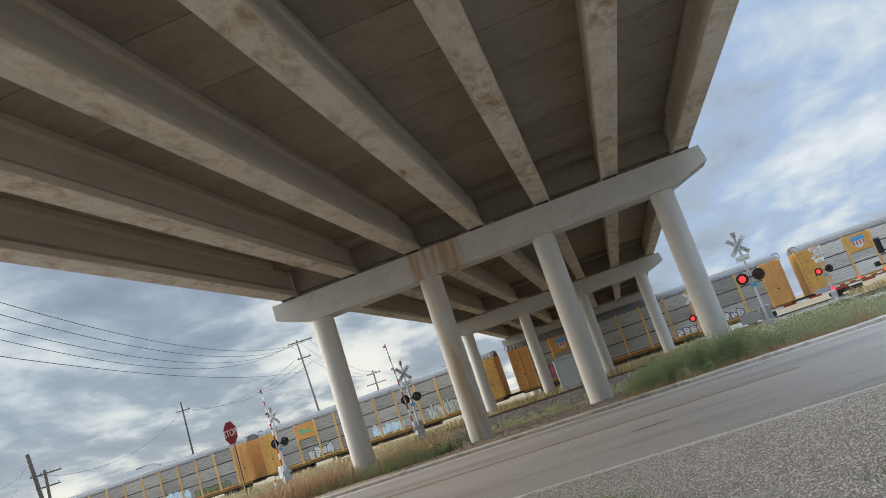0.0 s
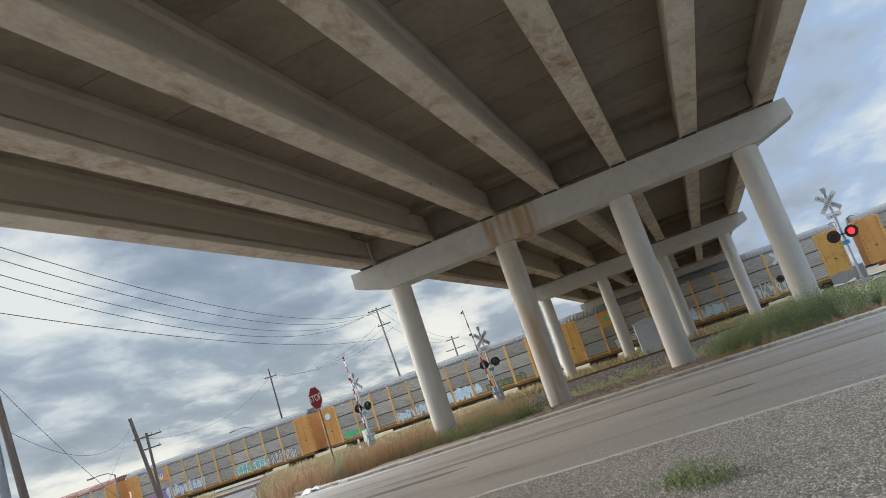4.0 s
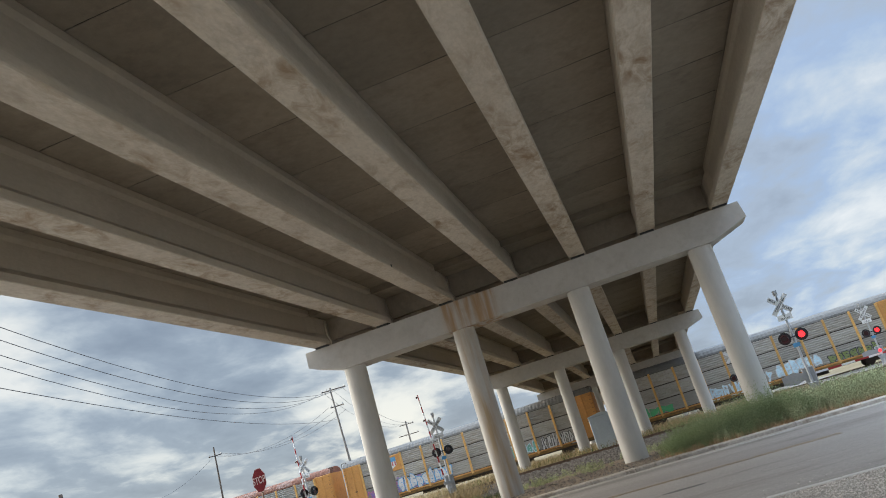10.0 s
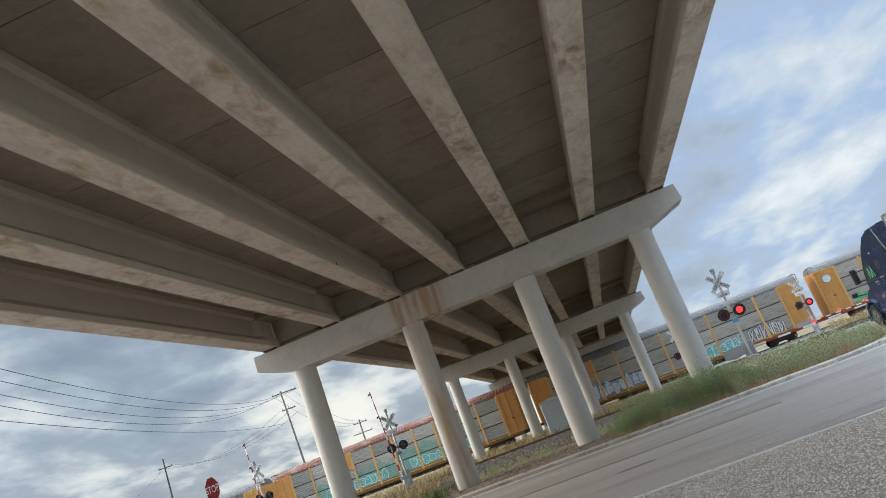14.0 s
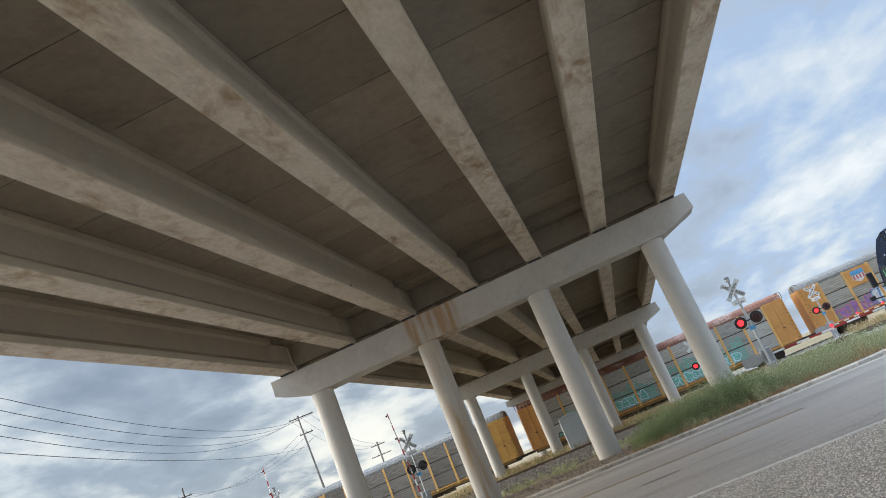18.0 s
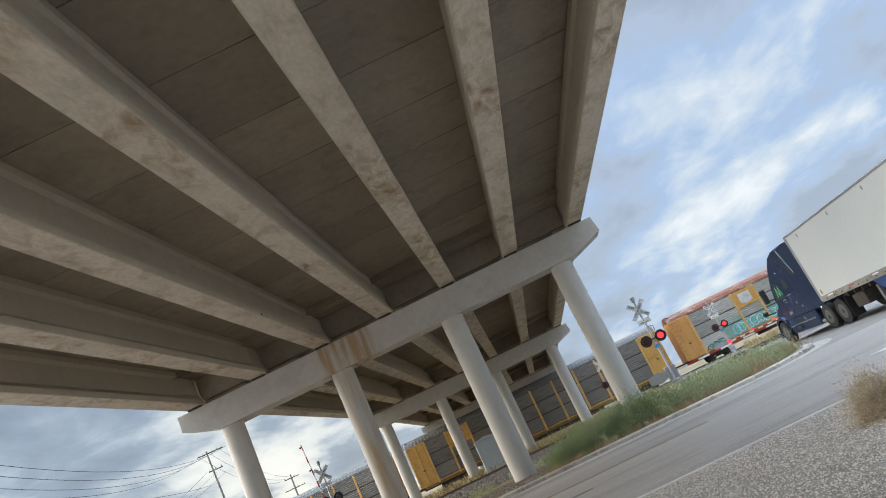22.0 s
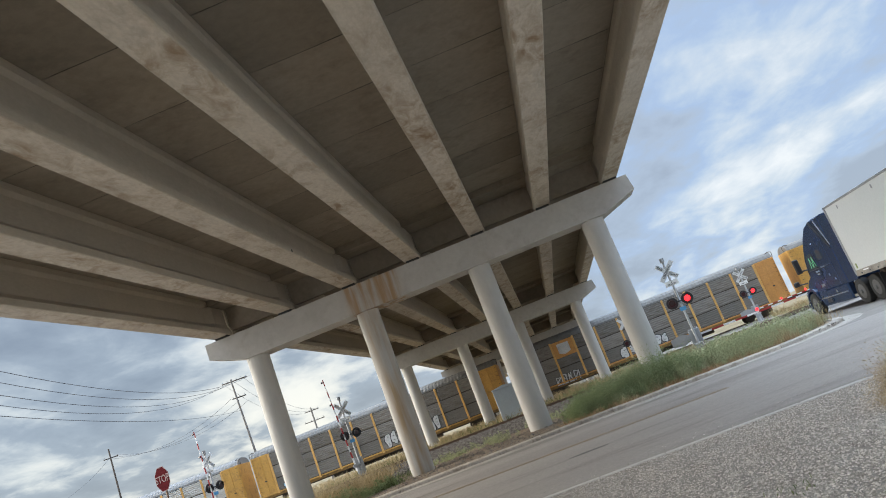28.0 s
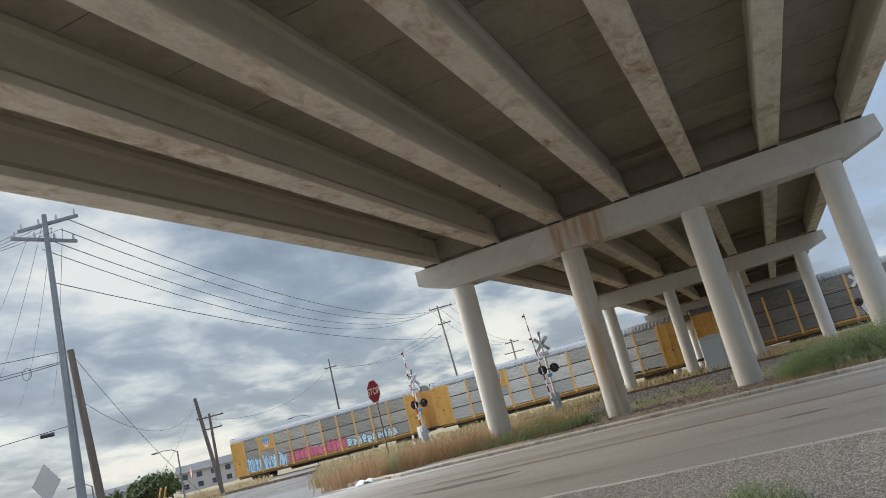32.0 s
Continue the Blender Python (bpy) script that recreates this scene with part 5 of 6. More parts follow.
                sh.add([(lean * (z0 - 1.2) + x - 0.36, yy, z0) for yy in (-0.24, -0.21) for x in (-ha, ha)] + [(lean * (z1 - 1.2) + x - 0.36, yy, z1 - 0.004) for yy in (-0.24, -0.21) for x in (-hb, hb)], [(0, 1, 3, 2), (4, 6, 7, 5), (0, 4, 5, 1), (2, 3, 7, 6), (0, 2, 6, 4), (1, 5, 7, 3)])
            part("gate_arm_stripe", sh, RED if i % 2 else WHITE, box)
        for f in (0.35, 0.7, 0.97):
            if arm == "down":
                part("gate_lamp", Shape().tube((0.25 + f * armlen, 0.46, 1.30), (0.25 + f * armlen, 0.60, 1.30), 0.075, 0.075, 12), LIT_RED, box, "small lit red gate lamp")
            else:
                part("gate_lamp", Shape().tube((armturn * f * armlen - 0.47, -0.29, 1.2 + f * armlen), (armturn * f * armlen - 0.47, -0.16, 1.2 + f * armlen), 0.06, 0.06, 12), DARK_LENS, box, "small dark gate lamp")
    return s


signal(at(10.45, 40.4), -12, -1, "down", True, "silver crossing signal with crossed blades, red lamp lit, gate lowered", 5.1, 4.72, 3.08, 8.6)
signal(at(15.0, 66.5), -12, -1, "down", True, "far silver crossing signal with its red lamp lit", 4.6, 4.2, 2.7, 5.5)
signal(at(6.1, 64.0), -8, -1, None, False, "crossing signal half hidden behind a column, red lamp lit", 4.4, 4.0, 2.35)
signal(at(-26.15, 52.5), 60, 0, "up", True, "crossing signal with dark lamps and a raised striped gate", 5.1, 4.75, 3.05, 5.6, -0.015)
signal(at(-16.0, 49.5), 28, 0, "up", True, "crossing signal with dark lamps and a raised striped gate arm", 5.2, 4.7, 3.06, 5.7, -0.05)

# ---------------------------------------------------------------- stop sign, warning sign, cabinet
ss = thing("stop_sign", pose(*at(-29.15, 31.5), 0, 0, -28), "faded red octagonal stop sign on a steel post", "stop sign")
octo = [(0.497 * math.cos(radians(22.5 + 45 * i)), 3.38 + 0.497 * math.sin(radians(22.5 + 45 * i))) for i in range(8)]
rim = part("plate", Shape().prism(octo, "y", -0.06, -0.055), STOPWHITE, ss)
part("face", Shape().prism([(x * 0.95, 3.38 + (z - 3.38) * 0.95) for x, z in octo], "y", -0.064, -0.061), STOPRED, ss)
lettering("STOP", 0.385, STOPWHITE, ss, pose(0, -0.067, 3.37, 90, 0, 0))
part("post", Shape().box(-0.035, 0.035, -0.05, 0.0, -0.2, 3.75, 0.008), RAILSTEEL, ss)
ds = thing("warning_sign", pose(*at(-51.9, 23.5), 0, 0, 2), "back of a grey diamond-shaped road sign", "road sign")
part("plate", Shape().box(-0.38, 0.38, -0.004, 0.004, -0.38, 0.38, 0.0, pose(0, 0, 2.52, 0, 45, 0)), GALV, ds)
part("post", Shape().box(-0.03, 0.03, 0.006, 0.05, -0.2, 3.0, 0.006), GALV, ds)
cabc = at(-4.05, 51.0)
cb = thing("signal_cabinet", pose(cabc.x, cabc.y, 0.25, 0, 0, 4), "white steel railway equipment cabinet", "cabinet")
CABWHITE = surface("pale cabinet paint", (0.5, 0.55, 0.57), (0.58, 0.63, 0.65), 0.5, 0.6, 12, 0.05, grit=0.06)
part("body", Shape().box(-0.8, 0.8, -0.7, 0.7, 0.0, 2.15, 0.03), CABWHITE, cb)
part("roof", Shape().prism([(-0.85, 2.15), (0.85, 2.15), (0.85, 2.2), (0.0, 2.34), (-0.85, 2.2)], "y", -0.76, 0.76), CABWHITE, cb)
part("door", Shape().box(-0.45, 0.4, -0.72, -0.70, 0.12, 2.0, 0.01), CABWHITE, cb)
part("plinth", Shape().box(-0.85, 0.85, -0.75, 0.75, -0.4, 0.0, 0.02), KERB, cb)
post = thing("post", pose(-21.6, 42.2, 0), "short white and orange marker post", "marker")
part("shaft", Shape().tube((0, 0, 0), (0, 0, 1.15), 0.07, 0.06, 12), WHITE, post)
part("band", Shape().tube((0, 0, 0.75), (0, 0, 0.95), 0.078, 0.078, 12), ORANGE, post)


# ---------------------------------------------------------------- poles and wires
def crossarm(parent, z, width, turn, offset=0.0, n=4, material=None):
    a = part("crossarm", Shape().box(-width / 2, width / 2, -0.05 + offset, 0.05 + offset, z - 0.06, z + 0.06, 0.01), material or TIMBER, parent, m=pose(0, 0, 0, 0, 0, turn))
    for i in range(n):
        x = -width / 2 + 0.12 + i * (width - 0.24) / (n - 1)
        part("insulator", Shape().tube((x, offset, z + 0.06), (x, offset, z + 0.26), 0.05, 0.035, 8), GALV, a)
    return a


def wire(points, label, r=0.017):
    cu = Shape()
    cu.path(points, r, 5)
    return tagged(part("wire", cu, WIRE), label, "wire", "overhead wires")


def sagging(a, b, sag, n=22):
    a, b = Vector(a), Vector(b)
    return [a.lerp(b, i / n) - Vector((0, 0, 4 * sag * (i / n) * (1 - i / n))) for i in range(n + 1)]


P0, P1, P2 = at(-49.95, 28.6), at(-22.75, 88), at(-31.95, 102)
pole0 = thing("utility_pole", pose(*P0), "tall grey steel utility pole with two crossarms", "utility pole", "utility poles")
part("shaft", Shape().tube((0, 0, -0.5), (0, 0, 12.05), 0.175, 0.085, 20), STEELGREY, pole0)
crossarm(pole0, 11.75, 2.3, 18, 0.16, 4, STEELGREY)
crossarm(pole0, 11.15, 2.3, 75, 0.16, 4, STEELGREY)
part("riser", Shape().path([(0.35, -0.2, 8.4), (0.42, -0.25, 7.0), (0.38, -0.2, 4.0)], 0.03, 6), WIRE, pole0)
pole1 = thing("utility_pole", pose(*P1), "distant grey utility pole with one crossarm", "utility pole", "utility poles")
part("shaft", Shape().tube((0.25, 0, -0.5), (-0.35, 0, 14.7), 0.16, 0.09, 12), GREYWOOD, pole1)
crossarm(pole1, 14.45, 2.9, 12, 0.2, 6)
crossarm(pole1, 12.5, 1.6, 12, 0.2, 3)
pole2 = thing("utility_pole", pose(*P2), "distant dark wooden utility pole", "utility pole", "utility poles")
part("shaft", Shape().tube((0, 0, -0.5), (0, 0, 13.2), 0.15, 0.09, 12), TIMBER, pole2)
crossarm(pole2, 12.1, 1.7, 20, 0.2, 3)
P3 = at(-18.1, 120)
pole3 = thing("utility_pole", pose(*P3), "distant utility pole with double crossarms", "utility pole", "utility poles")
part("shaft", Shape().tube((0, 0, -0.5), (0, 0, 11.3), 0.18, 0.12, 12), GREYWOOD, pole3)
crossarm(pole3, 10.8, 2.3, 10, 0.2, 4)
crossarm(pole3, 9.2, 3.2, 10, 0.2, 4)
P4 = at(-12.4, 190)
pole4 = thing("utility_pole", pose(*P4), "far utility pole with a crossarm", "utility pole", "utility poles")
part("shaft", Shape().tube((0, 0, -0.5), (0, 0, 13.0), 0.24, 0.16, 10), TIMBER, pole4)
crossarm(pole4, 12.4, 4.0, 10, 0.2, 4)
w1 = at(-48.55, 26.5)
wp1 = thing("utility_pole", pose(w1.x, w1.y, 0, 0, 0, 0), "leaning brown wooden pole beside the steel one", "utility pole", "utility poles")
top1 = at(-49.45, 26.5, 6.6) - w1
part("shaft", Shape().tube((0, 0, -0.4), tuple(top1), 0.14, 0.105, 14), TIMBER, wp1)
w2 = at(-41.0, 55.0)
wp2 = thing("utility_pole", pose(*w2), "leaning weathered wooden pole", "utility pole", "utility poles")
part("shaft", Shape().tube((0, 0, -0.4), tuple(at(-41.9, 55.0, 7.2) - w2), 0.15, 0.12, 14), TIMBER, wp2)
w3 = at(-41.1, 75)
wp3 = thing("utility_pole", pose(*w3), "wooden pole with crossarms behind the leaning one", "utility pole", "utility poles")
part("shaft", Shape().tube((0, 0, -0.4), (0, 0, 7.6), 0.15, 0.12, 12), TIMBER, wp3)
crossarm(wp3, 7.3, 2.6, 20, 0.15, 4)
crossarm(wp3, 6.2, 2.0, 20, 0.15, 3)

for i, (dx0, dx1) in enumerate(((1.0, 2.0), (0.4, 0.7), (-0.4, -0.7), (-1.0, -2.0))):
    a = P0 + Vector((dx0 * 0.9, 0.2 + 0.1 * i, 11.6 - 0.17 * i))
    b = P1 + Vector((dx1, 0.2, 14.4))
    wire(sagging(a, b, 2.35 + 0.06 * i), "dark overhead wire sagging between the poles")
wire(sagging(P0 + Vector((0, 0, 9.5)), P1 + Vector((0, 0, 11.0)), 1.15), "lower cable between the poles", 0.017)
for i in range(3):
    wire(sagging(P1 + Vector((-1.0 + i, 0, 12.6 - 0.4 * i)), P2 + Vector((-0.8 + 0.8 * i, 0, 12.2)), 1.6), "thin wire between distant poles")
    wire(sagging(P1 + Vector((-1.2 + 1.2 * i, 0, 14.3)), P3 + Vector((-1.6 + 1.2 * i, 0, 10.9)), 1.3), "thin wire between distant poles")
wire(sagging(P2 + Vector((0, 0, 12.2)), at(-42, 76, 7.5), 2.2), "thin wire between distant poles")
wire(sagging(at(-41.9, 55.0, 7.0), at(-50, 29, 1.2), 1.4), "thin guy wire to the ground", 0.010)
wire(sagging(at(-41.9, 55.0, 6.6), P0 + Vector((0, 0, 5.6)), 1.5), "slack cable between the poles", 0.010)
for i in range(4):
    a = P0 + Vector((-0.8 + 0.5 * i, 0.1, 11.9 - 0.2 * i))
    wire(sagging(a, a + Vector((-34, -6 - 2.5 * i, 0.6)), 1.2), "overhead wire running off from the steel pole", 0.010)
    wire(sagging(a, a + Vector((-40, 22 + 3 * i, 0.3)), 1.2), "overhead wire running off from the steel pole", 0.010)
wire(sagging(P0 + Vector((0, 0, 7.0)), P0 + Vector((-16, -26, 6.6)), 0.5), "cable running off from the pole", 0.014)
wire(sagging(P0 + Vector((0, 0, 6.65)), P0 + Vector((-16, -26, 6.2)), 0.9), "cable with a splice case", 0.016)
wire(sagging(P0 + Vector((0, 0, 6.6)), P0 + Vector((-16, -26, 6.1)), 1.1), "cable with a splice case", 0.016)
wire(sagging(P0 + Vector((0, 0, 4.45)), P0 + Vector((-18, -18, 3.6)), 0.4), "low cable running off from the pole", 0.014)
coil = [P0 + Vector((-0.75 + 0.22 * math.cos(a), -0.85, 6.42 + 0.2 * math.sin(a))) for a in np.linspace(0, 12.4, 40)]
tagged(part("cable_coil", Shape().path(coil, 0.012, 5), WIRE), "loose coil of spare cable on the wire", "cable coil")
wire(sagging(at(-49.45, 26.5, 6.5), at(-41.5, 40, 0.2), 0.4), "guy wire of the leaning pole", 0.010)
for f, z0, z1, dx_, dy_, sag in ((0.105, 6.65, 6.2, -16, -26, 0.9), (0.03, 4.45, 3.6, -18, -18, 0.4)):
    c = P0 + Vector((dx_ * f, dy_ * f, z0 + (z1 - z0) * f - 4 * sag * f * (1 - f) - 0.1))
    d = Vector((dx_, dy_, 0)).normalized() * 0.21
    tagged(part("splice_case", Shape().tube(c - d, c + d, 0.075, 0.075, 12), BLACK), "black cable splice case on the wire", "cable case")


def street_lamp(where, hgt, turn, arm=2.4):
    s = thing("street_lamp", pose(*where, 0, 0, turn), "grey street lamp with a curved arm", "street lamp", "street lamps")
    part("pole", Shape().tube((0, 0, -0.3), (0, 0, hgt - 0.4), 0.1, 0.07, 12), STEELGREY, s)
    part("arm", Shape().path([(0, 0, hgt - 0.45), (-arm * 0.3, 0, hgt - 0.1), (-arm * 0.7, 0, hgt), (-arm, 0, hgt - 0.03)], 0.05, 8), STEELGREY, s)
    part("head", Shape().box(-arm - 0.75, -arm, -0.15, 0.15, hgt - 0.12, hgt + 0.04, 0.04), STEELGREY, s)


street_lamp(at(-34.2, 108), 7.2, 0, 2.8)
street_lamp(at(-43.6, 82), 5.6, 0, 2.6)
street_lamp(at(-20.6, 110), 7.4, 0, 2.6)
street_lamp(at(-49.2, 80), 4.2, 0, 2.4)

# far stop sign, barrier, building blocks and trees beyond the side road
fs = thing("far_stop_sign", pose(*at(-42.9, 70), 0, 0, -38), "small distant red stop sign", "stop sign")
part("plate", Shape().prism([(0.42 * math.cos(radians(22.5 + 45 * i)), 2.6 + 0.42 * math.sin(radians(22.5 + 45 * i))) for i in range(8)], "y", -0.05, -0.03), RED, fs)
part("post", Shape().tube((0, 0, -0.2), (0, 0, 2.5), 0.04, 0.04, 8), GALV, fs)
APART = [surface("pale stucco", (0.42, 0.375, 0.345), (0.48, 0.43, 0.40), 0.9, 0.1, 2, 0.1, grit=0.06), surface("grey stucco", (0.25, 0.24, 0.23), (0.31, 0.295, 0.28), 0.9, 0.1, 2, 0.1, grit=0.06)]
ROOFING = surface("grey shingles", (0.085, 0.082, 0.08), (0.13, 0.125, 0.12), 0.9, 0.2, 3, 0.1)
GLASS = plain("dark window glass", (0.05, 0.06, 0.075), 0.15)


def apartment(where, turn, w, d, storeys, wallmat):
    hgt = storeys * 2.9
    b = thing("apartment_building", pose(*where, 0, 0, turn), "distant apartment block with rows of windows", "building", "distant buildings")
    part("wall", Shape().box(-w / 2, w / 2, 0, d, -0.5, hgt), wallmat, b)
    part("roof", Shape().prism([(-0.5, hgt), (d + 0.5, hgt), (d / 2, hgt + 2.4)], "x", -w / 2 - 0.5, w / 2 + 0.5), ROOFING, b)
    nwin = int(w / 4)
    win = Shape().box(-0.8, 0.8, -0.06, 0.06, -0.75, 0.75).data("window")
    win.materials.append(GLASS)
    for k in range(storeys):
        for i in range(nwin):
            part("window", win, GLASS, b, m=pose(-w / 2 + (i + 0.5) * w / nwin, -0.02, 1.6 + k * 2.9))


apartment(at(-41.9, 250), 40, 17, 14, 2, APART[0])
apartment(at(-48.0, 320), 46, 26, 14, 2, APART[1])
FARLEAF = islands("distant foliage", (0.055, 0.075, 0.03), (0.16, 0.18, 0.085))


def far_tree(where, hgt, seed):
    g = np.random.default_rng(seed)
    t = thing("tree", pose(*where), "distant dark green tree", "tree", "distant trees")
    part("trunk", Shape().tube((0, 0, -0.3), (0, 0, hgt * 0.5), 0.25, 0.12, 8), TIMBER, t)
    lv, lf = [], []
    for c in range(16):
        cen = np.array([g.normal(0, hgt * 0.26), g.normal(0, hgt * 0.26), hgt * (0.4 + 0.5 * g.random())])
        for _ in range(120):
            p = cen + g.normal(0, hgt * 0.1, 3)
            r = g.normal(0, 0.2, (4, 3))
            k = len(lv)
            lv += [tuple(p + q) for q in r]
            lf += [(k, k + 1, k + 2), (k, k + 2, k + 3)]
    me = bpy.data.meshes.new("crown")
    me.from_pydata(lv, [], lf)
    me.materials.append(FARLEAF)
    part("crown", me, FARLEAF, t)


for i in range(16):
    g = random.Random(200 + i)
    far_tree(at(g.uniform(-46.4, -43.7), g.uniform(150, 185)), g.uniform(3.2, 5.0), 300 + i)
for i in range(14):
    g = random.Random(240 + i)
    far_tree(at(-60 + i * 0.9, g.uniform(190, 230)), g.uniform(3.0, 5.0), 340 + i)
yb = thing("barrier_frame", pose(*at(-45.3, 60)), "yellow steel frame beside the road", "barrier")
for q in (0, 0.5):
    part("rail", Shape().tube((-0.5 + q, 0, 0.0), (0.4 + q, 0, 1.9), 0.06, 0.06, 8), YELLOW, yb)
part("rung", Shape().tube((-0.1, 0, 0.9), (0.4, 0, 0.9), 0.05, 0.05, 8), YELLOW, yb)

for i, (lx, ly) in enumerate(((-15.15, 24.55), (-14.85, 24.75))):
    g = np.random.default_rng(400 + i)
    pts = [(lx + 0.2 * (1 + 0.4 * g.random()) * math.cos(a), ly + 0.14 * (1 + 0.4 * g.random()) * math.sin(a), 0.02 + 0.16 * g.random()) for a in np.linspace(0, 6.28, 9)[:-1]]
    bag = Shape().add(pts + [(lx, ly, 0.2), (lx, ly, 0.0)], [(j, (j + 1) % 8, 8) for j in range(8)] + [((j + 1) % 8, j, 9) for j in range(8)])
    tagged(part("litter", bag, WHITE), "crumpled white litter beside the kerb", "litter")

# ---------------------------------------------------------------- truck and trailer
TRUCKBLUE = surface("dark blue truck paint", (0.014, 0.032, 0.078), (0.019, 0.041, 0.096), 0.26, 0.6, 10, 0.0, grit=0.05)
SKIRTBLUE = surface("blue trailer skirt", (0.022, 0.062, 0.19), (0.03, 0.078, 0.225), 0.4, 0.6, 10, 0.0, grit=0.06)
TRAILERWHITE = surface("white trailer sheet", (0.62, 0.63, 0.61), (0.67, 0.68, 0.66), 0.45, 0.25, 10, 0.02, grit=0.04)
TYRE = surface("tyre rubber", (0.022, 0.022, 0.022), (0.04, 0.038, 0.036), 0.85, 2, 30, 0.2, grit=0.2)
CHROME = plain("polished metal", (0.62, 0.62, 0.62), 0.25, 0.9)
RIMGREY = plain("dusty wheel rim", (0.10, 0.098, 0.095), 0.6, 0.2)
DUSTYRAIL = surface("dusty trailer rail", (0.27, 0.245, 0.215), (0.36, 0.33, 0.29), 0.7, 1.2, 12, 0.1, 0.2, c=(0.16, 0.14, 0.12), c_amount=0.6, stretch=(1, 0.5, 1), grit=0.15)
TRUCK = pose(13.62, 30.95, 0.02, 0, 0, 1.3)


def wheel(parent, x, y, r, side_):
    w = part("wheel", Shape().tube((x - 0.13, y, r), (x + 0.13, y, r), r * 0.96, r * 0.96, 32), TYRE, parent)
    t = Shape()
    t.tube((x - 0.13 * side_, y, r), (x - 0.14 * side_, y, r), r, r, 32)
    part("tyre", Shape().tube((x - 0.115, y, r), (x + 0.115, y, r), r, r, 32), TYRE, w)
    xo = x + side_ * 0.132
    part("rim", Shape().tube((xo, y, r), (xo + side_ * 0.012, y, r), r * 0.58, r * 0.54, 28), RIMGREY, w)
    part("hub", Shape().tube((xo + side_ * 0.012, y, r), (xo + side_ * 0.07, y, r), r * 0.2, r * 0.16, 16), RIMGREY, w)


trailer = thing("semi_trailer", TRUCK, "long white box trailer with a blue side skirt", "trailer")
L, R_, ZB, ZT = -1.30, 1.30, 1.18, 4.10
part("box", Shape().box(L, R_, -16.1, 0.0, ZB + 0.12, ZT - 0.06, 0.03), TRAILERWHITE, trailer)
part("roof_rail", Shape().box(L - 0.015, R_ + 0.015, -16.12, 0.02, ZT - 0.1, ZT, 0.02), GALV, trailer)
part("bottom_rail", Shape().box(L - 0.02, R_ + 0.02, -16.12, 0.02, ZB - 0.08, ZB + 0.16, 0.02), DUSTYRAIL, trailer)
for x in (L, R_):
    part("corner_post", Shape().box(x - 0.03, x + 0.03, -0.1, 0.03, ZB, ZT, 0.012), GALV, trailer)
for i in range(22):
    y = -0.5 - i * 0.7
    part("rail_slot", Shape().box(L - 0.026, L - 0.016, y - 0.11, y, ZB - 0.02, ZB + 0.03), BLACK, trailer)
for i in range(8):
    part("reflector_strip", Shape().box(L - 0.025, L - 0.016, -1.2 - i * 1.9, -0.75 - i * 1.9, ZB + 0.07, ZB + 0.115), RED if i % 2 else WHITE, trailer)
for y in (-1.2, -4.2, -7.0):
    part("marker_lamp", Shape().box(L - 0.03, L - 0.012, y - 0.05, y + 0.03, ZT - 0.34, ZT - 0.2, 0.005), GALV, trailer)
for x in (L + 0.005, R_ - 0.03):
    part("side_skirt", Shape().prism([(-13.0, 0.34), (-5.6, 0.34), (-4.9, 0.62), (-4.3, ZB - 0.08), (-13.0, ZB - 0.08)], "x", x, x + 0.025), SKIRTBLUE, trailer)
    part("skirt_sill", Shape().box(x - 0.004, x + 0.03, -13.0, -6.4, 0.27, 0.345, 0.004), WHITE, trailer)
for x in (-0.75, 0.75):
    part("landing_leg", Shape().box(x - 0.07, x + 0.07, -3.5, -3.36, 0.12, ZB - 0.08, 0.01).box(x - 0.14, x + 0.14, -3.6, -3.26, 0.03, 0.12, 0.01), GALV, trailer)
part("leg_brace", Shape().tube((-0.75, -3.43, 0.5), (0.75, -3.43, 1.05), 0.035, 0.035, 8), GALV, trailer)
part("underframe", Shape().box(-0.55, 0.55, -15.8, -0.2, ZB - 0.3, ZB - 0.08, 0.02), UNDER, trailer)
for i in range(18):
    y = -2.0 - i * 0.62
    part("cross_member", Shape().box(-1.24, 1.24, y - 0.04, y + 0.04, ZB - 0.24, ZB - 0.082, 0.008), UNDER, trailer)
part("equipment_box", Shape().box(-1.2, 1.2, -3.1, -2.15, 0.42, ZB - 0.26, 0.03), UNDER, trailer, "dark steel box under the trailer")
part("air_tank", Shape().tube((-0.9, -4.3, 0.75), (0.9, -4.3, 0.75), 0.2, 0.2, 16), UNDER, trailer)
for y in (-13.4, -14.65):
    for x, sd in ((-1.12, -1), (1.12, 1)):
        wheel(trailer, x, y, 0.51, sd)
part("rear_bumper", Shape().box(-1.1, 1.1, -16.1, -15.98, 0.5, 0.62, 0.02), GALV, trailer)
part("placard", Shape().box(L - 0.012, L - 0.004, -0.42, -0.3, ZB + 0.22, ZB + 0.42), TUBS["olive"], trailer)

tractor = thing("semi_tractor", TRUCK, "dark blue sleeper-cab truck waiting at the crossing", "truck")


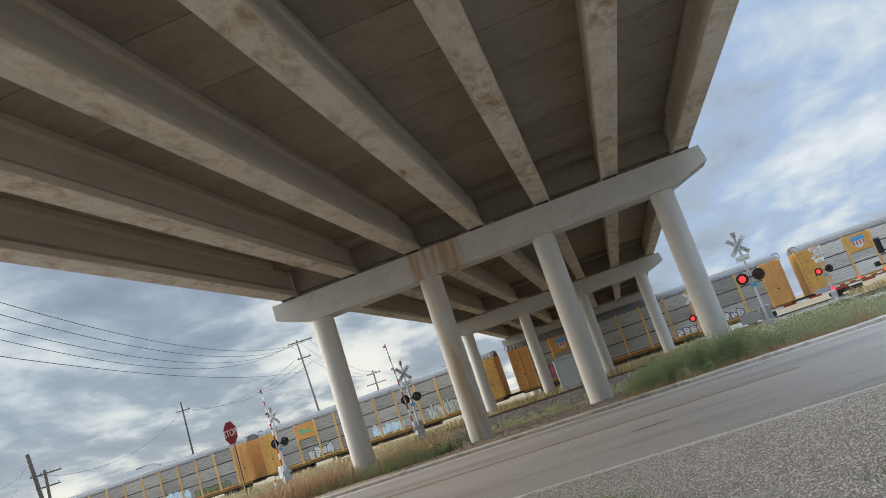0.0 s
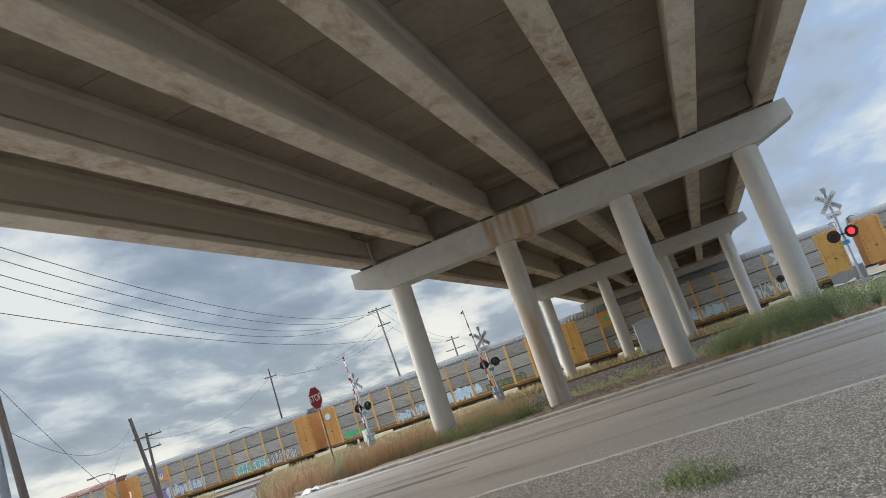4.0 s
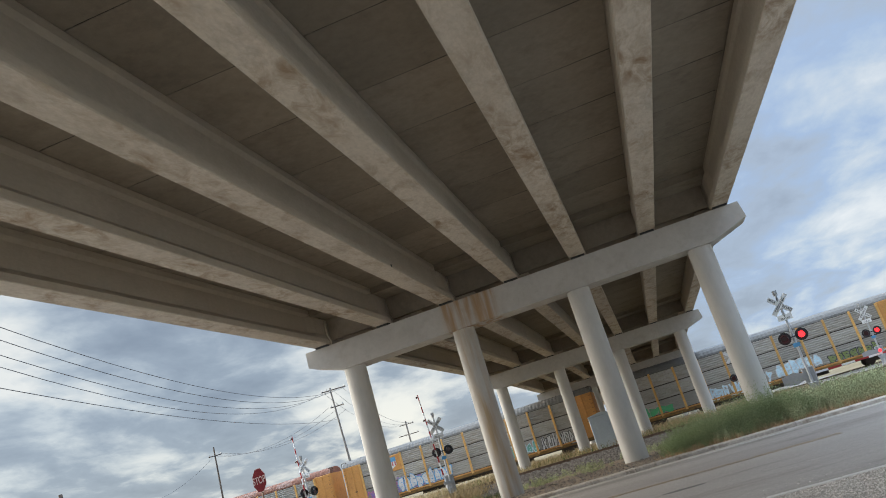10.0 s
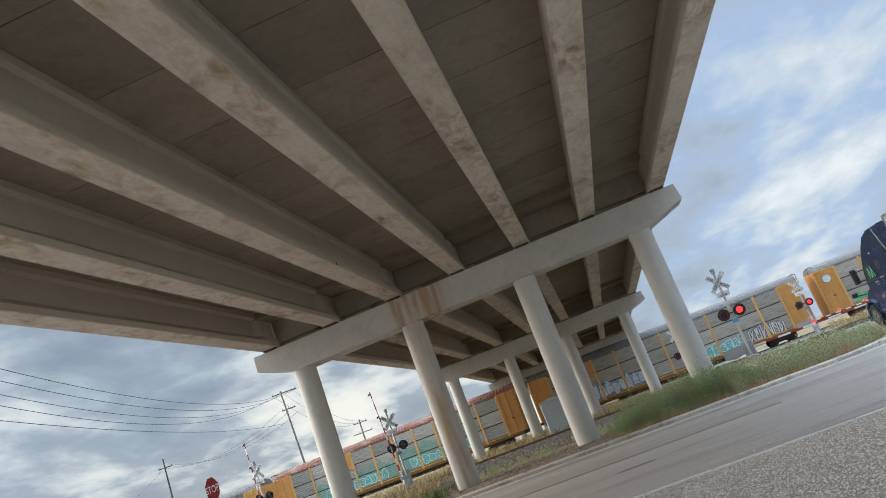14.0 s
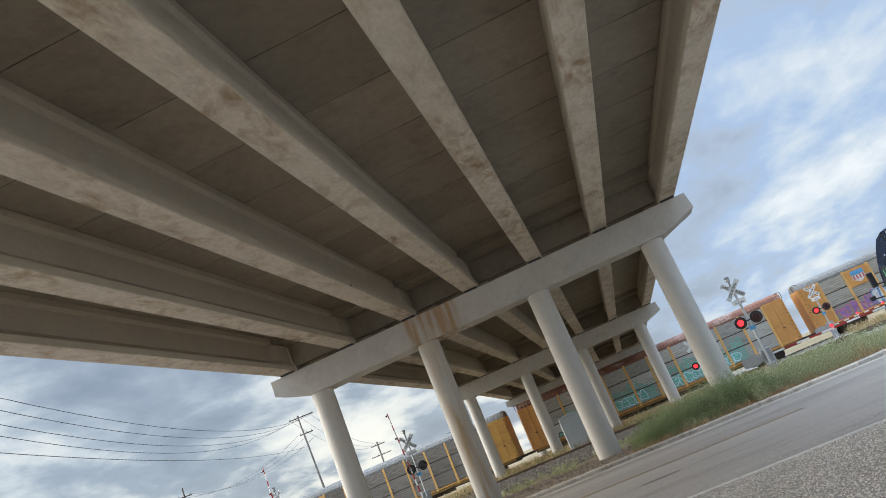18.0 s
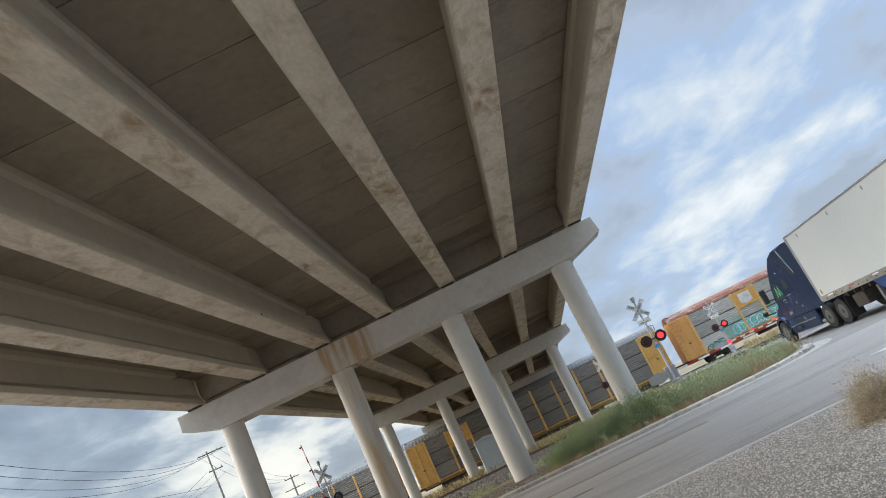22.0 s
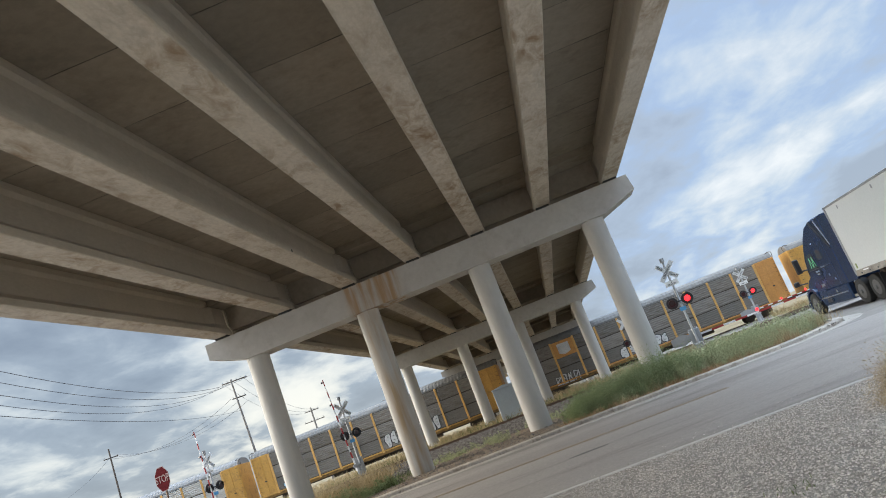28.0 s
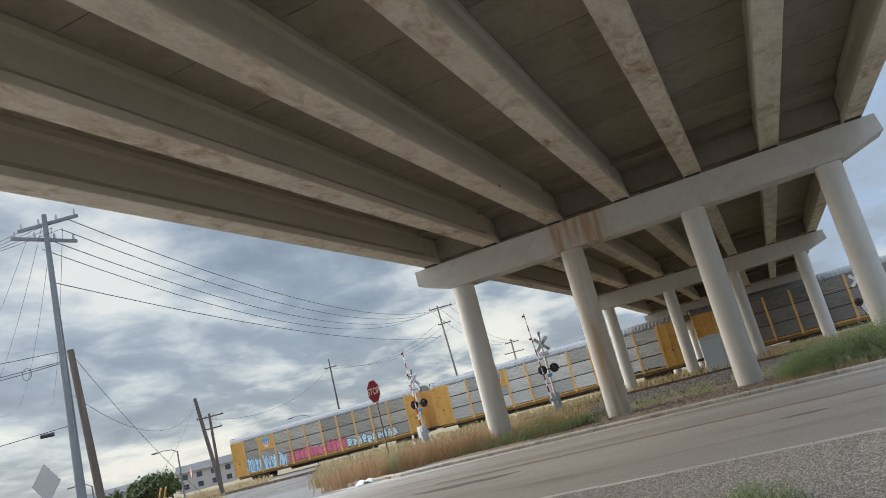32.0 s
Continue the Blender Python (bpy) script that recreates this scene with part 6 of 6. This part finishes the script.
def hull(poly, x0, x1, inset, mat, name):
    """A cab shell from its side outline, drawn in at the flanks' upper edge."""
    n = len(poly)
    s = Shape()
    v = []
    for x, k in ((x0, 1.0), (x0 + inset, 0), (x1 - inset, 0), (x1, 1.0)):
        cy = sum(p[0] for p in poly) / n
        cz = sum(p[1] for p in poly) / n
        sc = 1.0 if k == 0 else 0.955
        v += [(x, cy + (p[0] - cy) * sc, cz + (p[1] - cz) * sc) for p in poly]
    f = []
    for r in range(3):
        f += [(r * n + i, r * n + (i + 1) % n, (r + 1) * n + (i + 1) % n, (r + 1) * n + i) for i in range(n)]
    f += [tuple(range(n))[::-1], tuple(range(3 * n, 4 * n))]
    s.add(v, f)
    return part(name, s, mat, tractor)


cab = hull([(1.15, 0.95), (4.55, 0.95), (4.75, 1.5), (4.72, 2.0), (4.45, 2.55), (4.05, 3.0), (3.55, 3.45), (2.9, 3.85), (2.2, 4.0), (1.15, 4.0)], -1.20, 1.20, 0.12, TRUCKBLUE, "cab")
hood = hull([(4.5, 0.62), (6.1, 0.55), (6.42, 0.64), (6.46, 1.1), (6.34, 1.42), (5.95, 1.66), (5.3, 1.86), (4.6, 2.02)], -0.86, 0.86, 0.16, TRUCKBLUE, "hood")
part("bumper", Shape().box(-1.18, 1.18, 6.1, 6.55, 0.32, 0.68, 0.06), TRUCKBLUE, tractor)
part("grille", Shape().box(-0.5, 0.5, 6.38, 6.5, 0.75, 1.35, 0.04), CHROME, tractor)
part("windscreen", Shape().add([(-1.05, 4.76, 2.03), (1.05, 4.76, 2.03), (0.98, 4.36, 2.74), (-0.98, 4.36, 2.74)], [(0, 1, 2, 3)]).add([(-1.05, 4.74, 2.02), (1.05, 4.74, 2.02), (0.98, 4.34, 2.73), (-0.98, 4.34, 2.73)], [(0, 1, 2, 3)]), GLASS, tractor)
for sd in (-1, 1):
    x = sd * 1.2
    xo = x + sd * 0.008
    part("side_window", Shape().prism([(3.45, 2.02), (4.48, 2.02), (4.28, 2.52), (4.05, 2.72), (3.45, 2.72)], "x", min(x, xo), max(x, xo)), GLASS, tractor)
    d = part("door", Shape().prism([(3.3, 1.05), (4.55, 1.05), (4.58, 1.95), (3.3, 1.98)], "x", min(x, xo), max(x, xo)), TRUCKBLUE, tractor)
    part("door_handle", Shape().box(min(xo, xo + sd * 0.02), max(xo, xo + sd * 0.02), 3.4, 3.6, 1.72, 1.77), CHROME, d)
    part("sleeper_window", Shape().prism([(2.5, 2.3), (3.0, 2.3), (3.0, 2.75), (2.5, 2.75)], "x", min(x, xo), max(x, xo)), GLASS, tractor)
    # black strip painted for the dark gap between cab and extender
    part("fairing_edge", Shape().prism([(1.25, 2.6), (1.42, 2.6), (2.35, 3.92), (2.2, 3.95)], "x", min(x - sd * 0.05, xo), max(x - sd * 0.05, xo)), BLACK, tractor)
    part("side_extender", Shape().prism([(0.25, 1.0), (1.2, 1.0), (1.2, 3.95), (0.35, 3.85)], "x", min(x, x - sd * 0.05), max(x, x - sd * 0.05)), TRUCKBLUE, tractor)
    part("tank_fairing", Shape().box(min(x, x - sd * 0.3), max(x, x - sd * 0.3), 1.45, 4.62, 0.32, 1.02, 0.06), TRUCKBLUE, tractor)
    part("step_trim", Shape().box(min(x, xo + sd * 0.01), max(x, xo + sd * 0.01), 1.6, 4.6, 0.66, 0.71), CHROME, tractor)
    arch = [(5.45 + 0.62 * math.cos(a), 0.54 + 0.62 * math.sin(a)) for a in np.linspace(radians(5), radians(175), 14)] + [(5.45 + 0.76 * math.cos(a), 0.54 + 0.74 * math.sin(a)) for a in np.linspace(radians(175), radians(5), 14)]
    part("fender", Shape().prism(arch, "x", min(sd * 0.8, sd * 1.2), max(sd * 0.8, sd * 1.2)), TRUCKBLUE, tractor)
    part("headlamp", Shape().box(min(sd * 0.75, sd * 1.1), max(sd * 0.75, sd * 1.1), 6.1, 6.44, 0.85, 1.1, 0.05), CHROME, tractor)
    for z0, z1, yy in ((2.05, 2.75, 4.72), (1.5, 1.78, 5.75)):
        arm_ = Shape().path([(sd * 1.12, yy - 0.25, z0 + 0.06), (sd * 1.40, yy + 0.12, z0 + 0.1)], 0.035, 6)
        mi = part("mirror", Shape().box(min(sd * 1.34, sd * 1.60), max(sd * 1.34, sd * 1.60), yy + 0.06, yy + 0.2, z0 + (0.0 if z1 > 2 else 0.05), z1, 0.04), BLACK, tractor)
        part("mirror_arm", arm_, BLACK, mi)
    wheel(tractor, sd * 1.08, 5.45, 0.52, sd)
    for y in (0.42, -0.9):
        wheel(tractor, sd * 1.08, y, 0.51, sd)
    part("mudflap", Shape().box(min(sd * 0.8, sd * 1.25), max(sd * 0.8, sd * 1.25), -1.66, -1.63, 0.15, 1.0), BLACK, tractor)
    part("chassis_step", Shape().box(min(sd * 0.75, sd * 1.15), max(sd * 0.75, sd * 1.15), 1.02, 1.4, 0.36, 0.5, 0.02), CHROME, tractor)
part("frame", Shape().box(-0.45, 0.45, -1.7, 6.0, 0.62, 0.95, 0.02), UNDER, tractor)
part("exhaust_shield", Shape().tube((-1.0, 1.0, 0.7), (-1.0, 1.0, 2.2), 0.09, 0.09, 12), CHROME, tractor)
# seams, trims and lettering bars on the side that shows
X = -1.2
part("rear_trim", Shape().prism([(1.16, 2.7), (1.24, 2.7), (1.75, 3.86), (1.64, 3.88)], "x", X - 0.012, X - 0.004), GALV, tractor, "pale trim strip behind the sleeper")
for y in (1.9, 3.28):
    part("body_seam", Shape().box(X - 0.013, X - 0.009, y - 0.012, y + 0.012, 1.05, 3.2 if y < 3 else 2.75), BLACK, tractor)
part("belt_trim", Shape().box(X - 0.016, X - 0.009, 1.95, 4.55, 1.98, 2.01), BLACK, tractor)
part("cab_lamp", Shape().box(X - 0.03, X - 0.009, 2.9, 3.0, 3.05, 3.1, 0.006), WHITE, tractor)
part("fairing_step", Shape().box(X - 0.06, X - 0.002, 3.4, 3.95, 0.44, 0.60, 0.015), BLACK, tractor)
part("fuel_cap", Shape().tube((X - 0.03, 2.6, 0.82), (X - 0.002, 2.6, 0.82), 0.075, 0.075, 14), CHROME, tractor)
for y0 in (3.86, 3.54):
    letter = Shape()
    letter.prism([(y0 + 0.13, 2.10), (y0 + 0.20, 2.10), (y0 + 0.06, 2.58), (y0, 2.58)], "x", X - 0.018, X - 0.011)
    letter.prism([(y0 - 0.13, 2.10), (y0 - 0.08, 2.10), (y0 + 0.03, 2.44), (y0 - 0.01, 2.50)], "x", X - 0.018, X - 0.011)
    part("window_emblem", letter, TUBS["green"], tractor, "pale green slanted emblem strokes")
for y0, y1, z0, z1 in ((3.38, 3.78, 1.84, 1.91), (3.42, 3.72, 1.74, 1.78), (2.66, 3.1, 1.96, 2.02), (2.5, 2.62, 1.5, 1.62), (2.1, 2.24, 1.28, 1.38), (3.5, 3.86, 1.18, 1.3)):
    part("door_bar", Shape().box(X - 0.017, X - 0.011, y0, y1, z0, z1), STEELGREY, tractor, "plain bars of lettering")


def motions():
    for i, car in CARS.items():
        walk(car, [(t, on_track(s - PITCH * (i - 0.5))) for t, s in RUN])
    # the two lamps flash in turn: an added disc slides into the lit one's case
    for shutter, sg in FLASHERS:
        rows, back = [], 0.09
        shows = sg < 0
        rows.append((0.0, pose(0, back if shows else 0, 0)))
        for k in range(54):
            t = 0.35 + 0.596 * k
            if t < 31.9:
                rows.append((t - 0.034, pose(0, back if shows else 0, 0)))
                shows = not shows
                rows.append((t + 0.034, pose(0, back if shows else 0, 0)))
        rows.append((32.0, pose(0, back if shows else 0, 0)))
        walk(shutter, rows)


motions()
